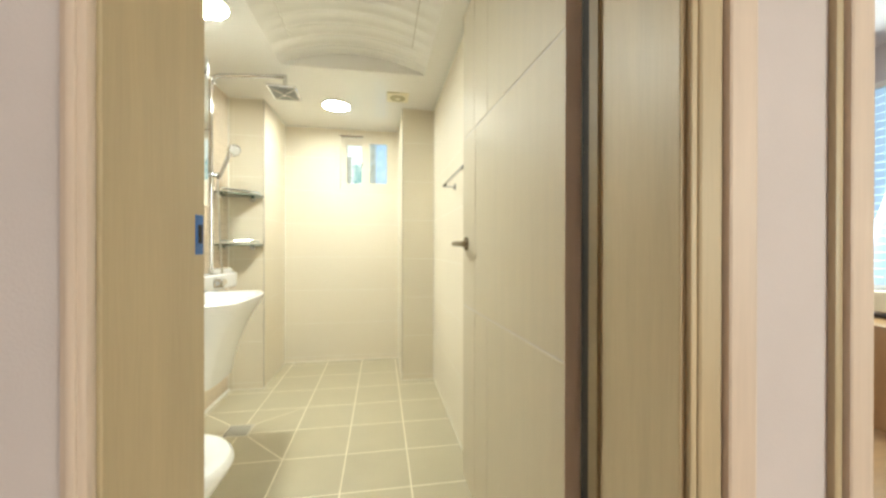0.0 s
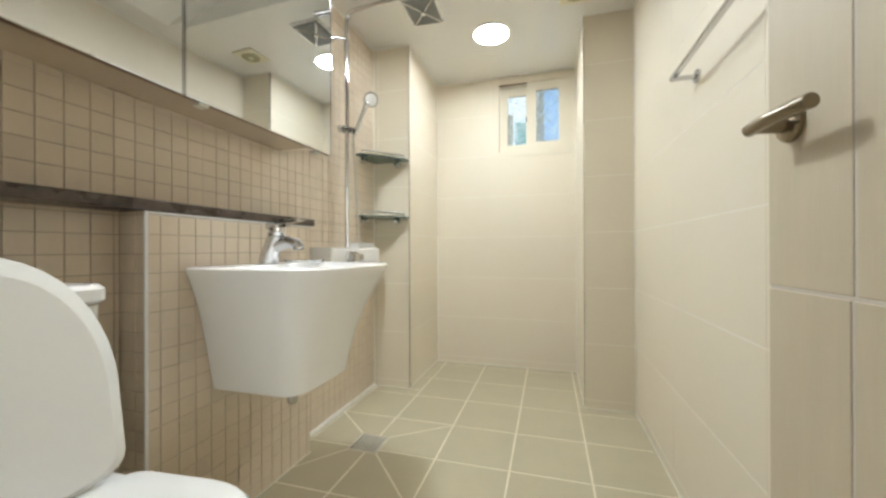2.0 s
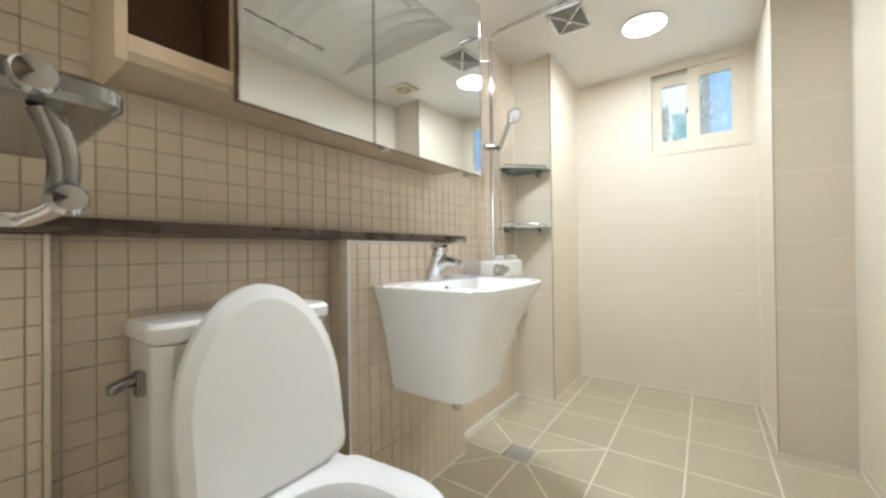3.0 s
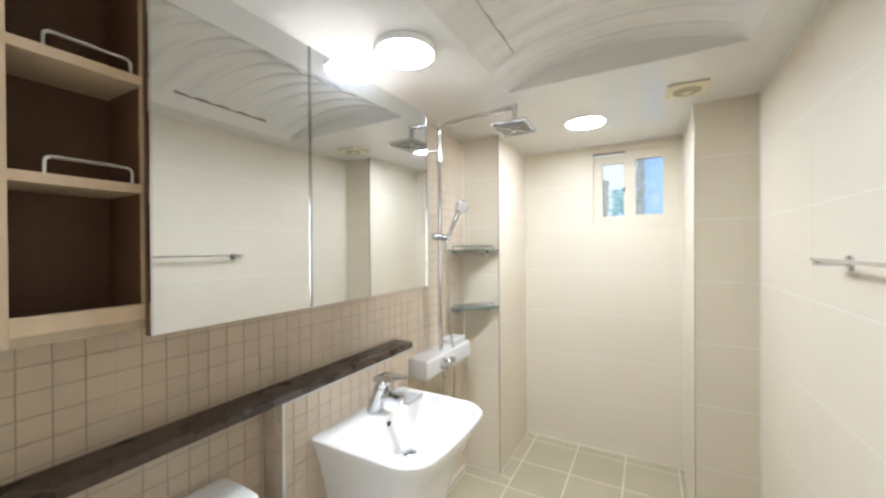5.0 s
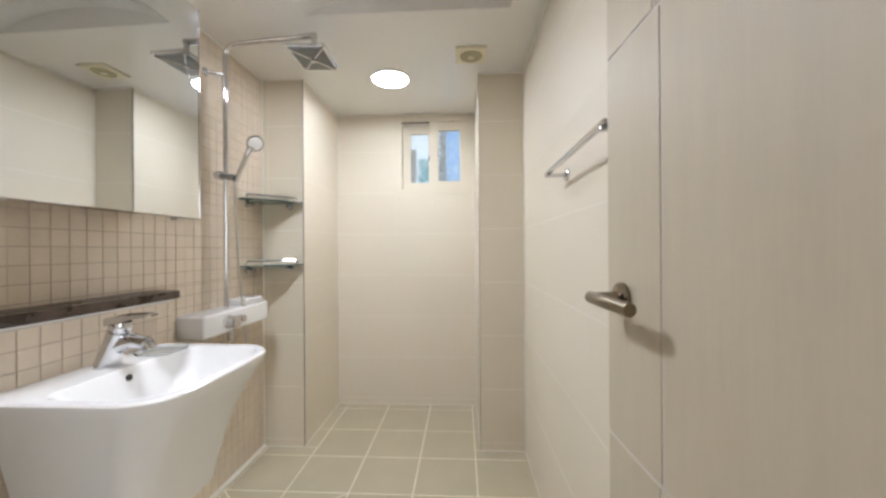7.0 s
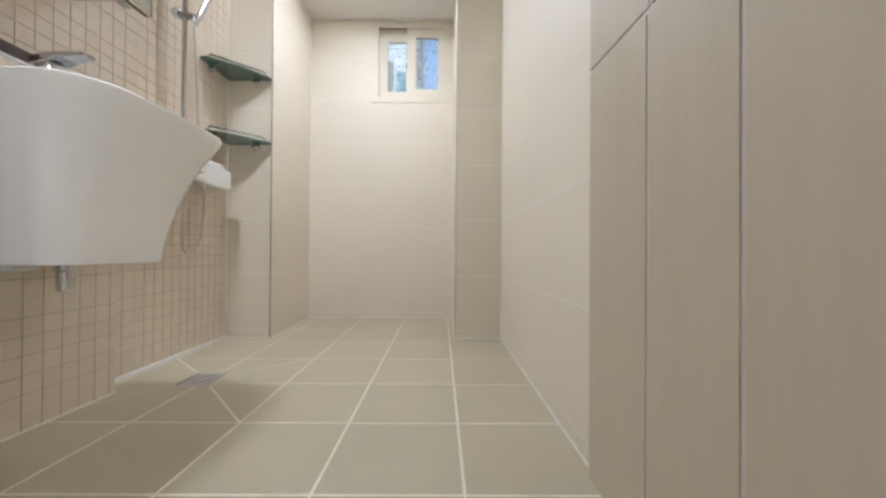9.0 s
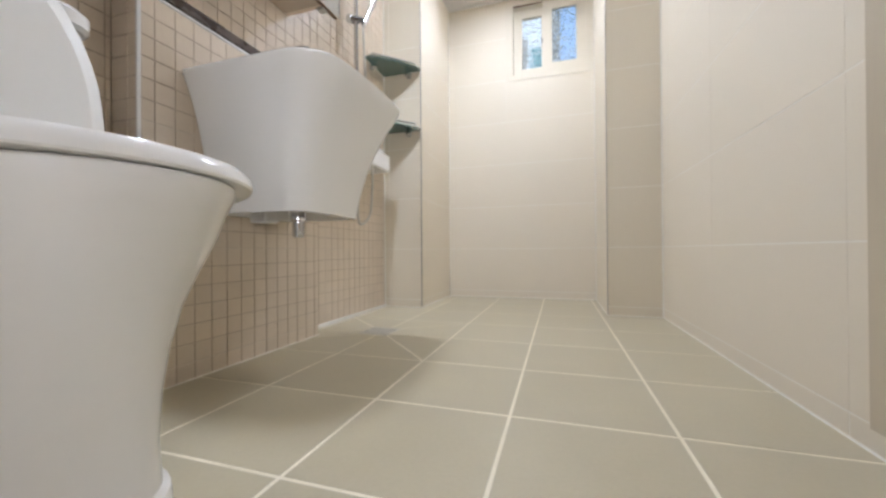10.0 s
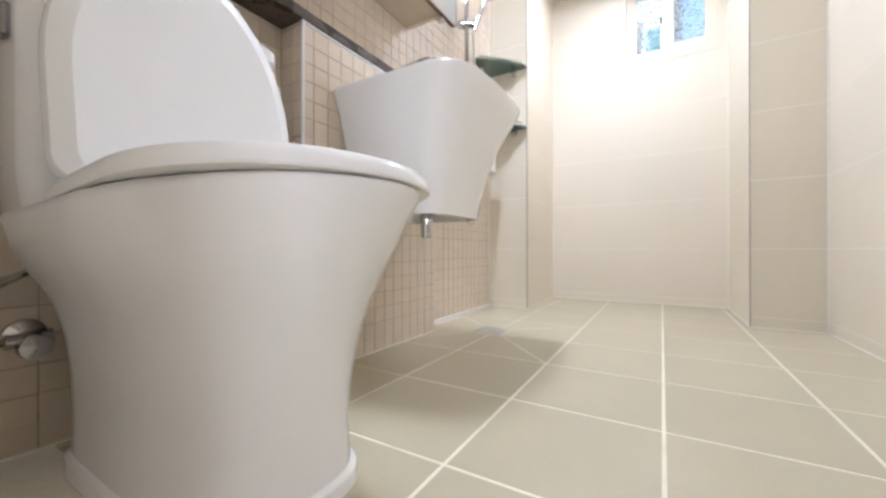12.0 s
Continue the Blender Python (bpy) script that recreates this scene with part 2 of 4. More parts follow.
# ---- builders ----
def box(bm, x0, x1, y0, y1, z0, z1):
    v = [bm.verts.new((x, y, z)) for x in (x0, x1) for y in (y0, y1) for z in (z0, z1)]
    for f in ((0, 1, 3, 2), (4, 6, 7, 5), (0, 4, 5, 1), (2, 3, 7, 6), (0, 2, 6, 4), (1, 5, 7, 3)):
        bm.faces.new([v[i] for i in f])
    return bm


def boxed(x0, x1, y0, y1, z0, z1, bevel=0.0, segments=2):
    bm = box(bmesh.new(), x0, x1, y0, y1, z0, z1)
    if bevel:
        bmesh.ops.bevel(bm, geom=bm.edges[:], offset=bevel, segments=segments, affect="EDGES", profile=0.5)
    return bm


def boxes(*rows):
    bm = bmesh.new()
    for r in rows:
        box(bm, *r)
    return bm


def loft(bm, rings, cap_start=True, cap_end=True, closed=False):
    made = [[bm.verts.new(p) for p in ring] for ring in rings]
    n = len(made[0])
    pairs = list(zip(made, made[1:])) + ([(made[-1], made[0])] if closed else [])
    for a, b in pairs:
        for i in range(n):
            j = (i + 1) % n
            bm.faces.new((a[i], a[j], b[j], b[i]))
    if not closed:
        if cap_start:
            bm.faces.new(made[0][::-1])
        if cap_end:
            bm.faces.new(made[-1])
    return bm


def tube(bm, points, radius, sides=12, caps=True):
    """A round bar along points; radius is one number or one for each point."""
    pts = [Vector(p) for p in points]
    radii = radius if isinstance(radius, (list, tuple)) else [radius] * len(pts)
    rings, side = [], None
    for i, p in enumerate(pts):
        way = (pts[min(i + 1, len(pts) - 1)] - pts[max(i - 1, 0)]).normalized()
        if side is None:
            side = way.orthogonal().normalized()
        side = (side - way * side.dot(way)).normalized()
        other = way.cross(side)
        rings.append([p + radii[i] * (math.cos(2 * math.pi * k / sides) * side + math.sin(2 * math.pi * k / sides) * other) for k in range(sides)])
    return loft(bm, rings, caps, caps)


def bent(points, radius=0.03, steps=6):
    """The points of a polyline with its corners rounded."""
    pts = [Vector(p) for p in points]
    out = [pts[0]]
    for a, b, c in zip(pts, pts[1:], pts[2:]):
        r = min(radius, (a - b).length * 0.49, (c - b).length * 0.49)
        p, q = b + (a - b).normalized() * r, b + (c - b).normalized() * r
        for k in range(steps + 1):
            t = k / steps
            out.append(p * (1 - t) ** 2 + 2 * b * t * (1 - t) + q * t * t)
    return out + [pts[-1]]


def spun(bm, centre, profile, axis="z", sides=32):
    """A solid of revolution: profile rows of (radius, height along the axis)."""
    rings = []
    for r, h in profile:
        ring = []
        for k in range(sides):
            a = 2 * math.pi * k / sides
            u, v = r * math.cos(a), r * math.sin(a)
            ring.append(Vector(centre) + Vector({"z": (u, v, h), "x": (h, u, v), "y": (v, h, u)}[axis]))
        rings.append(ring)
    return loft(bm, rings)


def finish(name, bm, mat, angle=0.6):
    bmesh.ops.recalc_face_normals(bm, faces=bm.faces[:])
    for f in bm.faces:
        f.smooth = True
    for e in bm.edges:
        if len(e.link_faces) == 2:
            a, b = (f.calc_area() for f in e.link_faces)
            bend = e.calc_face_angle(0)
            e.smooth = not (bend > angle or (bend > 0.12 and max(a, b) > 7 * min(a, b)))
    me = bpy.data.meshes.new(name)
    bm.to_mesh(me)
    bm.free()
    me.materials.append(mat)
    return me


def part(name, bm, mat, parent=None, label=""):
    ob = new(name, finish(name, bm, mat))
    ob.parent = parent
    return tagged(ob, label)


def thing(name, label, category, at=None, group="", kind=""):
    ob = new(name)
    ob.matrix_world = at or Matrix()
    return tagged(ob, label, category, group, kind)


def solid(name, bm, mat, label, category, kind="structure", group=""):
    return tagged(part(name, bm, mat), label, category, group, kind)


def rrect(x0, x1, y0, y1, z, r_back, r_front, bulge=0.0, n=8):
    """A ring: rectangle with rounded corners, its front edge (x1) bowed outwards."""
    pts = []
    for cx, cy, r, a0 in ((x1 - r_front, y0 + r_front, r_front, -90), (x1 - r_front, y1 - r_front, r_front, 0),
                          (x0 + r_back, y1 - r_back, r_back, 90), (x0 + r_back, y0 + r_back, r_back, 180)):
        for k in range(n + 1):
            a = radians(a0 + 90 * k / n)
            pts.append([cx + r * math.cos(a), cy + r * math.sin(a), z])
        if a0 == -90:
            y_from, y_to, x = pts[-1][1], y1 - r_front, pts[-1][0]
            for k in range(1, 6):
                pts.append([x, y_from + (y_to - y_from) * k / 6, z])
    mid, half = (y0 + y1) / 2, (y1 - y0) / 2
    for p in pts:
        w = (p[0] - x0) / max(1e-6, x1 - x0)
        p[0] += bulge * w * w * (1 - ((p[1] - mid) / half) ** 2)
    return pts


def egg(x0, x1, hw, z, yc, n=40, square=0.55, split=0.52, front=1.0):
    """A ring: rounded at the front (x1), squarer at the back (x0)."""
    cx = x0 + (x1 - x0) * split
    pts = []
    for k in range(n):
        a = 2 * math.pi * k / n
        c, s = math.cos(a), math.sin(a)
        if c >= 0:
            pts.append((cx + (x1 - cx) * c ** front, yc + hw * math.copysign(abs(s) ** front, s), z))
        else:
            pts.append((cx - (cx - x0) * abs(c) ** square, yc + hw * math.copysign(abs(s) ** (0.5 + square * 0.5), s), z))
    return pts


# ---- structure: walls, floor, ceiling ----
wall_west = solid("wall_west", boxes((WEST - 0.1, WEST - 0.0025, SOUTH, NORTH + 0.1, -0.02, CEIL + 0.2)), M_MOSAIC_GROUT,
                  "long wall of small beige mosaic tiles with brown joints", "wall")
wall_east = solid("wall_east", boxes((EAST + 0.0006, EAST + 0.1, HALL, NORTH + 0.1, -0.02, CEIL + 0.2)), M_WALL_GROUT,
                  "plain wall of large glossy cream tiles", "wall")
WIN_X0, WIN_X1, WIN_Z0, WIN_Z1 = -0.365, 0.185, 1.535, 2.098
wall_north = solid("wall_north", boxes(
    (WEST, WIN_X0, NORTH + 0.0006, NORTH + 0.12, -0.02, CEIL + 0.2), (WIN_X1, EAST, NORTH + 0.0006, NORTH + 0.12, -0.02, CEIL + 0.2),
    (WIN_X0, WIN_X1, NORTH + 0.0006, NORTH + 0.12, -0.02, WIN_Z0), (WIN_X0, WIN_X1, NORTH + 0.0006, NORTH + 0.12, WIN_Z1, CEIL + 0.2)),
    M_WALL_GROUT, "end wall of large cream tiles below a small high window", "wall")
wall_south = solid("wall_south", boxes(
    (WEST - 0.1, DOOR_X0 - 0.03, HALL, SOUTH - 0.0006, -0.02, CEIL + 0.2), (DOOR_X1 + 0.005, EAST, HALL, SOUTH - 0.03, -0.02, CEIL + 0.2),
    (DOOR_X0 - 0.03, DOOR_X1 + 0.005, HALL, SOUTH - 0.0015, DOOR_H + 0.03, CEIL + 0.2)), M_WALL_GROUT,
    "tiled wall with the doorway to the hall", "wall")
column_west = solid("column_west", boxes((WEST, COL_L - 0.0006, COL_Y + 0.0006, NORTH, -0.02, CEIL)), M_WALL_GROUT,
                    "cream tiled column in the shower corner with a metal edge strip", "column")
column_east = solid("column_east", boxes((COL_R + 0.0006, EAST, COL_Y + 0.0006, NORTH, -0.02, CEIL)), M_WALL_GROUT,
                    "cream tiled column beside the window with a metal edge strip", "column")
pier = solid("half_wall_pier", boxes((WEST, PIER_X - 0.0025, PIER_Y0 + 0.0025, PIER_Y1 - 0.0025, -0.02, PIER_Z)), M_MOSAIC_GROUT,
             "low mosaic pier behind the wash basin, carrying the stone ledge", "half wall")
low_pier = solid("half_wall_end", boxes((WEST, LOW_X - 0.0025, SOUTH, LOW_Y - 0.0025, -0.02, PIER_Z)), M_MOSAIC_GROUT,
                 "narrow low mosaic pier between the toilet and the door wall", "half wall")
floor = solid("floor", boxes((WEST - 0.1, EAST + 0.1, SOUTH - 0.02, NORTH + 0.1, -0.1, -0.0008)), M_FLOOR_GROUT,
              "floor of square sage-beige tiles with ivory joints", "floor")


def ceiling_mesh():
    """A flat moulded ceiling with a ribbed barrel vault let into it."""
    x0, x1, y0, y1, rise = -0.54, 0.32, 0.72, 2.205, 0.105
    bm = boxes((WEST, x0, SOUTH, NORTH, CEIL, CEIL + 0.3), (x1, EAST, SOUTH, NORTH, CEIL, CEIL + 0.3),
               (x0, x1, SOUTH, y0, CEIL, CEIL + 0.3), (x0, x1, y1, NORTH, CEIL, CEIL + 0.3))
    nx, ny = 28, 150
    rows = []
    for j in range(ny + 1):
        y = y0 + (y1 - y0) * j / ny
        wave = 0.5 + 0.5 * math.cos(2 * math.pi * (y1 - y) / 0.105)
        row = []
        for i in range(nx + 1):
            u = -1 + 2 * i / nx
            arc = (1 - u * u) ** 0.85
            row.append(bm.verts.new((x0 + (x1 - x0) * i / nx, y, CEIL + 0.0005 + rise * arc - 0.010 * arc ** 0.5 * wave ** 2)))
        rows.append(row)
    for a, b in zip(rows, rows[1:]):
        for i in range(nx):
            bm.faces.new((a[i], b[i], b[i + 1], a[i + 1]))
    return bm


ceiling = solid("ceiling", ceiling_mesh(), M_CEIL, "white moulded ceiling with a shallow ribbed vault", "ceiling")
# joints of the access hatch in the vault
hatch = thing("ceiling_hatch", "white access hatch outlined by thin dark gaps", "ceiling hatch", kind="structure")
for hx, shade in ((-0.435, M_STEEL), (0.222, M_STOP)):
    hz = CEIL + 0.105 * (1 - ((hx + 0.11) / 0.43) ** 2) ** 0.85 - 0.012
    part("hatch_gap", boxed(hx - 0.0008, hx + 0.0008, 1.5, 1.975, hz + 0.002, hz + 0.03), shade, hatch)

# beads of silicone in the corners
beads = thing("corner_sealant", "thin white sealant beads in the tile corners", "sealant", kind="structure")
for bx, by in ((WEST, COL_Y), (COL_L, NORTH), (COL_R, NORTH), (EAST, COL_Y)):
    part("bead", tube(bmesh.new(), [(bx, by, 0), (bx, by, CEIL)], 0.0045, 6), M_SILICONE, beads)
for a, b in (((WEST, PIER_Y1, 0), (WEST, COL_Y, 0)), ((WEST, COL_Y, 0), (COL_L, COL_Y, 0)), ((COL_L, COL_Y, 0), (COL_L, NORTH, 0)),
             ((COL_L, NORTH, 0), (COL_R, NORTH, 0)), ((COL_R, NORTH, 0), (COL_R, COL_Y, 0)), ((COL_R, COL_Y, 0), (EAST, COL_Y, 0)),
             ((EAST, COL_Y, 0), (EAST, 0.6, 0)), ((PIER_X, PIER_Y0, 0), (PIER_X, PIER_Y1, 0)), ((WEST, LOW_Y, 0), (WEST, PIER_Y0, 0))):
    part("bead", tube(bmesh.new(), [a, b], 0.0025, 6), M_SILICONE, beads)
for a, b in (((WEST, SOUTH), (WEST, COL_Y)), ((WEST, COL_Y), (COL_L, COL_Y)), ((COL_L, COL_Y), (COL_L, NORTH)), ((COL_L, NORTH), (COL_R, NORTH)), ((COL_R, NORTH), (COL_R, COL_Y)), ((COL_R, COL_Y), (EAST, COL_Y)), ((EAST, COL_Y), (EAST, SOUTH))):
    part("ceiling_bead", tube(bmesh.new(), [(*a, CEIL), (*b, CEIL)], 0.0055, 6), M_SILICONE, beads)
# pale channel at the foot of the shower wall
part("wall_channel", boxes((WEST, WEST + 0.014, PIER_Y1, COL_Y, 0, 0.012), (WEST + 0.03, WEST + 0.034, PIER_Y1, COL_Y, -0.001, 0.001)), M_SILICONE, beads)

# metal edge strips of the columns, plastic ones of the piers
edge_strips = thing("tile_edge_trim", "narrow bright metal edge strips on the tiled columns", "edge trim", kind="structure")
for ex, sx in ((COL_L, 1), (COL_R, -1)):
    part("metal_strip", boxed(min(ex, ex + sx * 0.002), max(ex, ex + sx * 0.002), COL_Y - 0.002, COL_Y + 0.007, 0, CEIL, 0.0008, 1), M_EDGE, edge_strips)
part("plastic_strip", boxed(PIER_X - 0.004, PIER_X + 0.003, PIER_Y0 - 0.003, PIER_Y0 + 0.006, 0, PIER_Z, 0.002), M_WHITE, edge_strips)
part("plastic_strip", boxed(LOW_X - 0.004, LOW_X + 0.003, LOW_Y - 0.006, LOW_Y + 0.003, 0, PIER_Z, 0.002), M_PVC, edge_strips)
part("plastic_strip", boxed(PIER_X - 0.004, PIER_X + 0.003, PIER_Y0 - 0.003, PIER_Y1, PIER_Z - 0.007, PIER_Z - 0.001, 0.002), M_WHITE, edge_strips)

# ---- hall and the room beside it ----
solid("hall_floor", boxes((-1.4, 3.2, -3.5, HALL + 0.02, -0.1, 0.02), (0.62, 3.2, HALL + 0.02, 2.7, -0.1, 0.02)), M_OAK, "honey-coloured wooden floor of the hall", "floor")
solid("hall_ceiling", boxes((-1.4, 3.2, -3.5, HALL, 2.33, 2.43), (0.6, 3.2, HALL, 2.7, 2.33, 2.43)), M_PAPER, "plain pale ceiling of the hall", "ceiling")
solid("hall_wall_west", boxes((-1.5, -1.4, -3.5, HALL, 0, 2.4)), M_PAPER, "pale papered hall wall", "wall")
solid("hall_wall_south", boxes((-1.5, 3.3, -3.6, -3.5, 0, 2.4)), M_PAPER, "pale papered hall wall", "wall")
solid("hall_wall_east", boxes((3.2, 3.3, -3.5, 2.7, 0, 2.4)), M_PAPER, "pale papered hall wall", "wall")
solid("hall_wall_north", boxes((-1.4, DOOR_X0 - 0.03, HALL - 0.012, HALL - 0.001, 0, 2.4), (DOOR_X1 + 0.02, 0.73, HALL - 0.012, HALL - 0.001, 0, 2.4),
                               (DOOR_X0 - 0.03, DOOR_X1 + 0.02, HALL - 0.012, HALL - 0.001, DOOR_H, 2.4),
                               (1.62, 3.2, HALL - 0.012, HALL + 0.1, 0, 2.4), (0.73, 1.62, HALL - 0.012, HALL + 0.1, DOOR_H, 2.4)), M_PAPER,
      "pale papered wall round the bathroom door", "wall")
solid("bedroom_wall_north", boxes((0.6, 3.3, 2.6, 2.7, 0, 2.4), (0.565, 0.62, HALL + 0.002, 2.7, 0, 2.4)), M_PAPER, "pale papered bedroom wall", "wall")
blind = thing("slatted_blind", "blue-grey slatted window blind in the next room", "blind")
for k in range(24):
    part("slat", boxed(3.165, 3.171, 1.0, 2.56, 0.80 + k * 0.052, 0.849 + k * 0.052, 0.001, 1), M_BLIND, blind)
part("head_rail", boxed(3.155, 3.185, 0.99, 2.57, 2.046, 2.085, 0.004), M_WHITE, blind)
solid("bedroom_window", boxes((3.188, 3.198, 1.0, 2.56, 0.80, 2.06)), M_BACKLIT, "daylit window pane behind the blind", "window")
solid("window_sill", boxed(3.06, 3.198, 0.95, 2.59, 0.64, 0.765, 0.006), M_PVC, "cream sill under the blind", "window sill")
solid("low_cupboard", boxed(2.78, 3.195, 0.7, 2.595, 0.02, 0.60, 0.006), M_OAK, "long low honey-coloured wooden cupboard under the blind", "cupboard", kind="object")

# ---- door frame, door ----
jambs = thing("door_frame_1", "light oak door frame round the bathroom doorway", "door frame", kind="structure")
part("jamb", boxed(DOOR_X0 - 0.03, DOOR_X0, HALL - 0.01, SOUTH, 0, DOOR_H, 0.002), M_JAMB, jambs)
part("jamb", boxed(DOOR_X1, DOOR_X1 + 0.03, HALL - 0.01, SOUTH - 0.03, 0, DOOR_H, 0.002), M_JAMB, jambs)
part("head", boxed(DOOR_X0 - 0.03, DOOR_X1 + 0.03, HALL - 0.01, SOUTH - 0.001, DOOR_H, DOOR_H + 0.03, 0.002), M_JAMB, jambs)
part("threshold", boxed(DOOR_X0, DOOR_X1, HALL, SOUTH, -0.01, 0.07, 0.004), M_JAMB, jambs)
part("casing", boxed(DOOR_X0 - 0.028, DOOR_X0 - 0.003, HALL - 0.026, HALL - 0.010, 0, DOOR_H + 0.07, 0.004), M_CASING, jambs)
part("casing_moulding", boxed(DOOR_X0 - 0.021, DOOR_X0 - 0.010, HALL - 0.031, HALL - 0.025, 0, DOOR_H + 0.07, 0.003), M_CASING, jambs)
part("casing_step", boxed(DOOR_X1 + 0.008, DOOR_X1 + 0.018, HALL - 0.020, HALL - 0.011, 0, DOOR_H + 0.07, 0.002), M_JAMB, jambs)
part("casing_step", boxed(DOOR_X1 + 0.018, DOOR_X1 + 0.057, HALL - 0.022, HALL - 0.010, 0, DOOR_H + 0.07, 0.005), M_JAMB, jambs)
part("casing", boxed(DOOR_X1 + 0.057, DOOR_X1 + 0.104, HALL - 0.030, HALL - 0.010, 0, DOOR_H + 0.07, 0.005), M_CASING, jambs)
other = thing("door_frame_2", "rosy oak frame of the doorway to the next room", "door frame", kind="structure")
part("casing_step", boxed(0.697, 0.712, HALL - 0.022, HALL - 0.010, 0, DOOR_H + 0.07, 0.003), M_JAMB, other)
part("casing", boxed(0.712, 0.757, HALL - 0.030, HALL - 0.010, 0, DOOR_H + 0.07, 0.005), M_CASING, other)
part("jamb", boxed(0.73, 0.757, HALL - 0.01, HALL + 0.12, 0, DOOR_H, 0.002), M_CASING, other)

# the stop is dark brown to hold the shade beside the door
part("stop_strip", boxed(DOOR_X1 - 0.007, DOOR_X1 + 0.008, 0.519, 0.5475, 0, DOOR_H), M_STOP, jambs, "door stop strip with its shade put into the brown")
part("door_seal", boxed(DOOR_X1 - 0.006, DOOR_X1 + 0.008, 0.548, SOUTH + 0.010, 0, DOOR_H), M_DARK, jambs, "black rubber door seal")
strike = thing("strike_plate", "door latch plate under blue protective film", "latch plate")
part("film", boxed(DOOR_X0, DOOR_X0 + 0.002, 0.532, 0.556, 1.016, 1.08, 0.0008, 1), M_BLUE, strike)
part("latch_hole", boxed(DOOR_X0 + 0.002, DOOR_X0 + 0.003, 0.538, 0.550, 1.034, 1.064), M_DARK, strike)

DOOR_W = 0.805
door = thing("door_1", "pale ash bathroom door with grooved panels, standing wide open", "door", pose(0.425, 0.60, 0, 0, 0, 92.35), kind="structure")
FOOT = 0.08          # gap between the door and the bathroom floor
part("leaf", boxed(0, DOOR_W, -0.034, 0, FOOT, 2.0, 0.0015), M_GROOVE, door)
part("edge_strip", boxed(-0.002, 0.0, -0.034, 0.002, FOOT, 2.0), M_CASING, door)
split_v, split_h = (DOOR_W - 0.155, DOOR_W - 0.312), (0.79, 1.481)
gap = 0.003
for z0, z1, cuts in ((FOOT, split_h[0], (0, split_v[1], split_v[0] - 0.013, DOOR_W)), (split_h[0], split_h[1], (0, split_v[0] - 0.018, DOOR_W)),
                     (split_h[1], 2.0, (0, split_v[1], split_v[0], DOOR_W))):
    for a, b in zip(cuts, cuts[1:]):
        part("panel", boxed(a + (gap if a else 0), b - (gap if b < DOOR_W else 0), -0.001, 0.0016, z0 + (gap if z0 > 0.1 else 0), z1 - (gap if z1 < 1.9 else 0), 0.001, 1), M_DOOR, door)
handle = part("door_handle", spun(bmesh.new(), (DOOR_W - 0.062, 0, 1.045), [(0.0, 0.003), (0.027, 0.003), (0.027, 0.009), (0.024, 0.013), (0.012, 0.015), (0.0105, 0.05), (0.0, 0.05)], "y", 24),
              M_BRASS, door, "satin bronze lever handle")
part("lever", tube(bmesh.new(), bent([(DOOR_W - 0.045, 0.052, 1.045), (DOOR_W - 0.10, 0.054, 1.045), (DOOR_W - 0.175, 0.048, 1.043)], 0.02),
                   [0.0105] * 9 + [0.009], 12), M_BRASS, handle)

# ---- window ----
window = thing("window_1", "small high sliding window with pebbled panes in a cream frame", "window", kind="structure")
part("window_frame", boxes((WIN_X0 - 0.008, WIN_X0 + 0.045, NORTH - 0.004, NORTH + 0.1, WIN_Z0 - 0.008, WIN_Z1 + 0.006), (WIN_X1 - 0.022, WIN_X1 + 0.008, NORTH - 0.004, NORTH + 0.1, WIN_Z0 - 0.008, WIN_Z1 + 0.006),
                           (WIN_X0 + 0.045, WIN_X1 - 0.022, NORTH - 0.004, NORTH + 0.1, WIN_Z0 - 0.008, WIN_Z0 + 0.036), (WIN_X0 + 0.045, WIN_X1 - 0.022, NORTH - 0.004, NORTH + 0.1, WIN_Z1 - 0.036, WIN_Z1 + 0.006)), M_PVC, window)


def sash(x0, x1, z0, z1, y, side, top):
    s = part("sash", boxes((x0, x0 + side, y, y + 0.03, z0, z1), (x1 - side, x1, y, y + 0.03, z0, z1), (x0 + side, x1 - side, y, y + 0.03, z0, z0 + top), (x0 + side, x1 - side, y, y + 0.03, z1 - top, z1)), M_PVC, window)
    g = part("pane", boxed(x0 + side, x1 - side, y + 0.010, y + 0.015, z0 + top, z1 - top), M_PEBBLE, s, "pebbled glass pane")
    g.visible_shadow = False
    return s


sash(-0.325, -0.065, 1.566, 2.045, NORTH + 0.045, 0.063, 0.058)
sash(-0.120, 0.166, 1.566, 2.060, NORTH + 0.008, 0.064, 0.062)
part("window_latch", boxed(-0.128, -0.118, NORTH + 0.03, NORTH + 0.05, 1.79, 1.82, 0.002), M_DARK, window)
part("track", boxed(-0.32, -0.12, NORTH + 0.004, NORTH + 0.006, 2.051, 2.060), M_BROWN, window)
solid("backdrop", boxes((-3.0, 2.6, NORTH + 2.4, NORTH + 2.45, -0.5, 5.5)), M_DAY, "bright blue and white daylight outside", "backdrop")
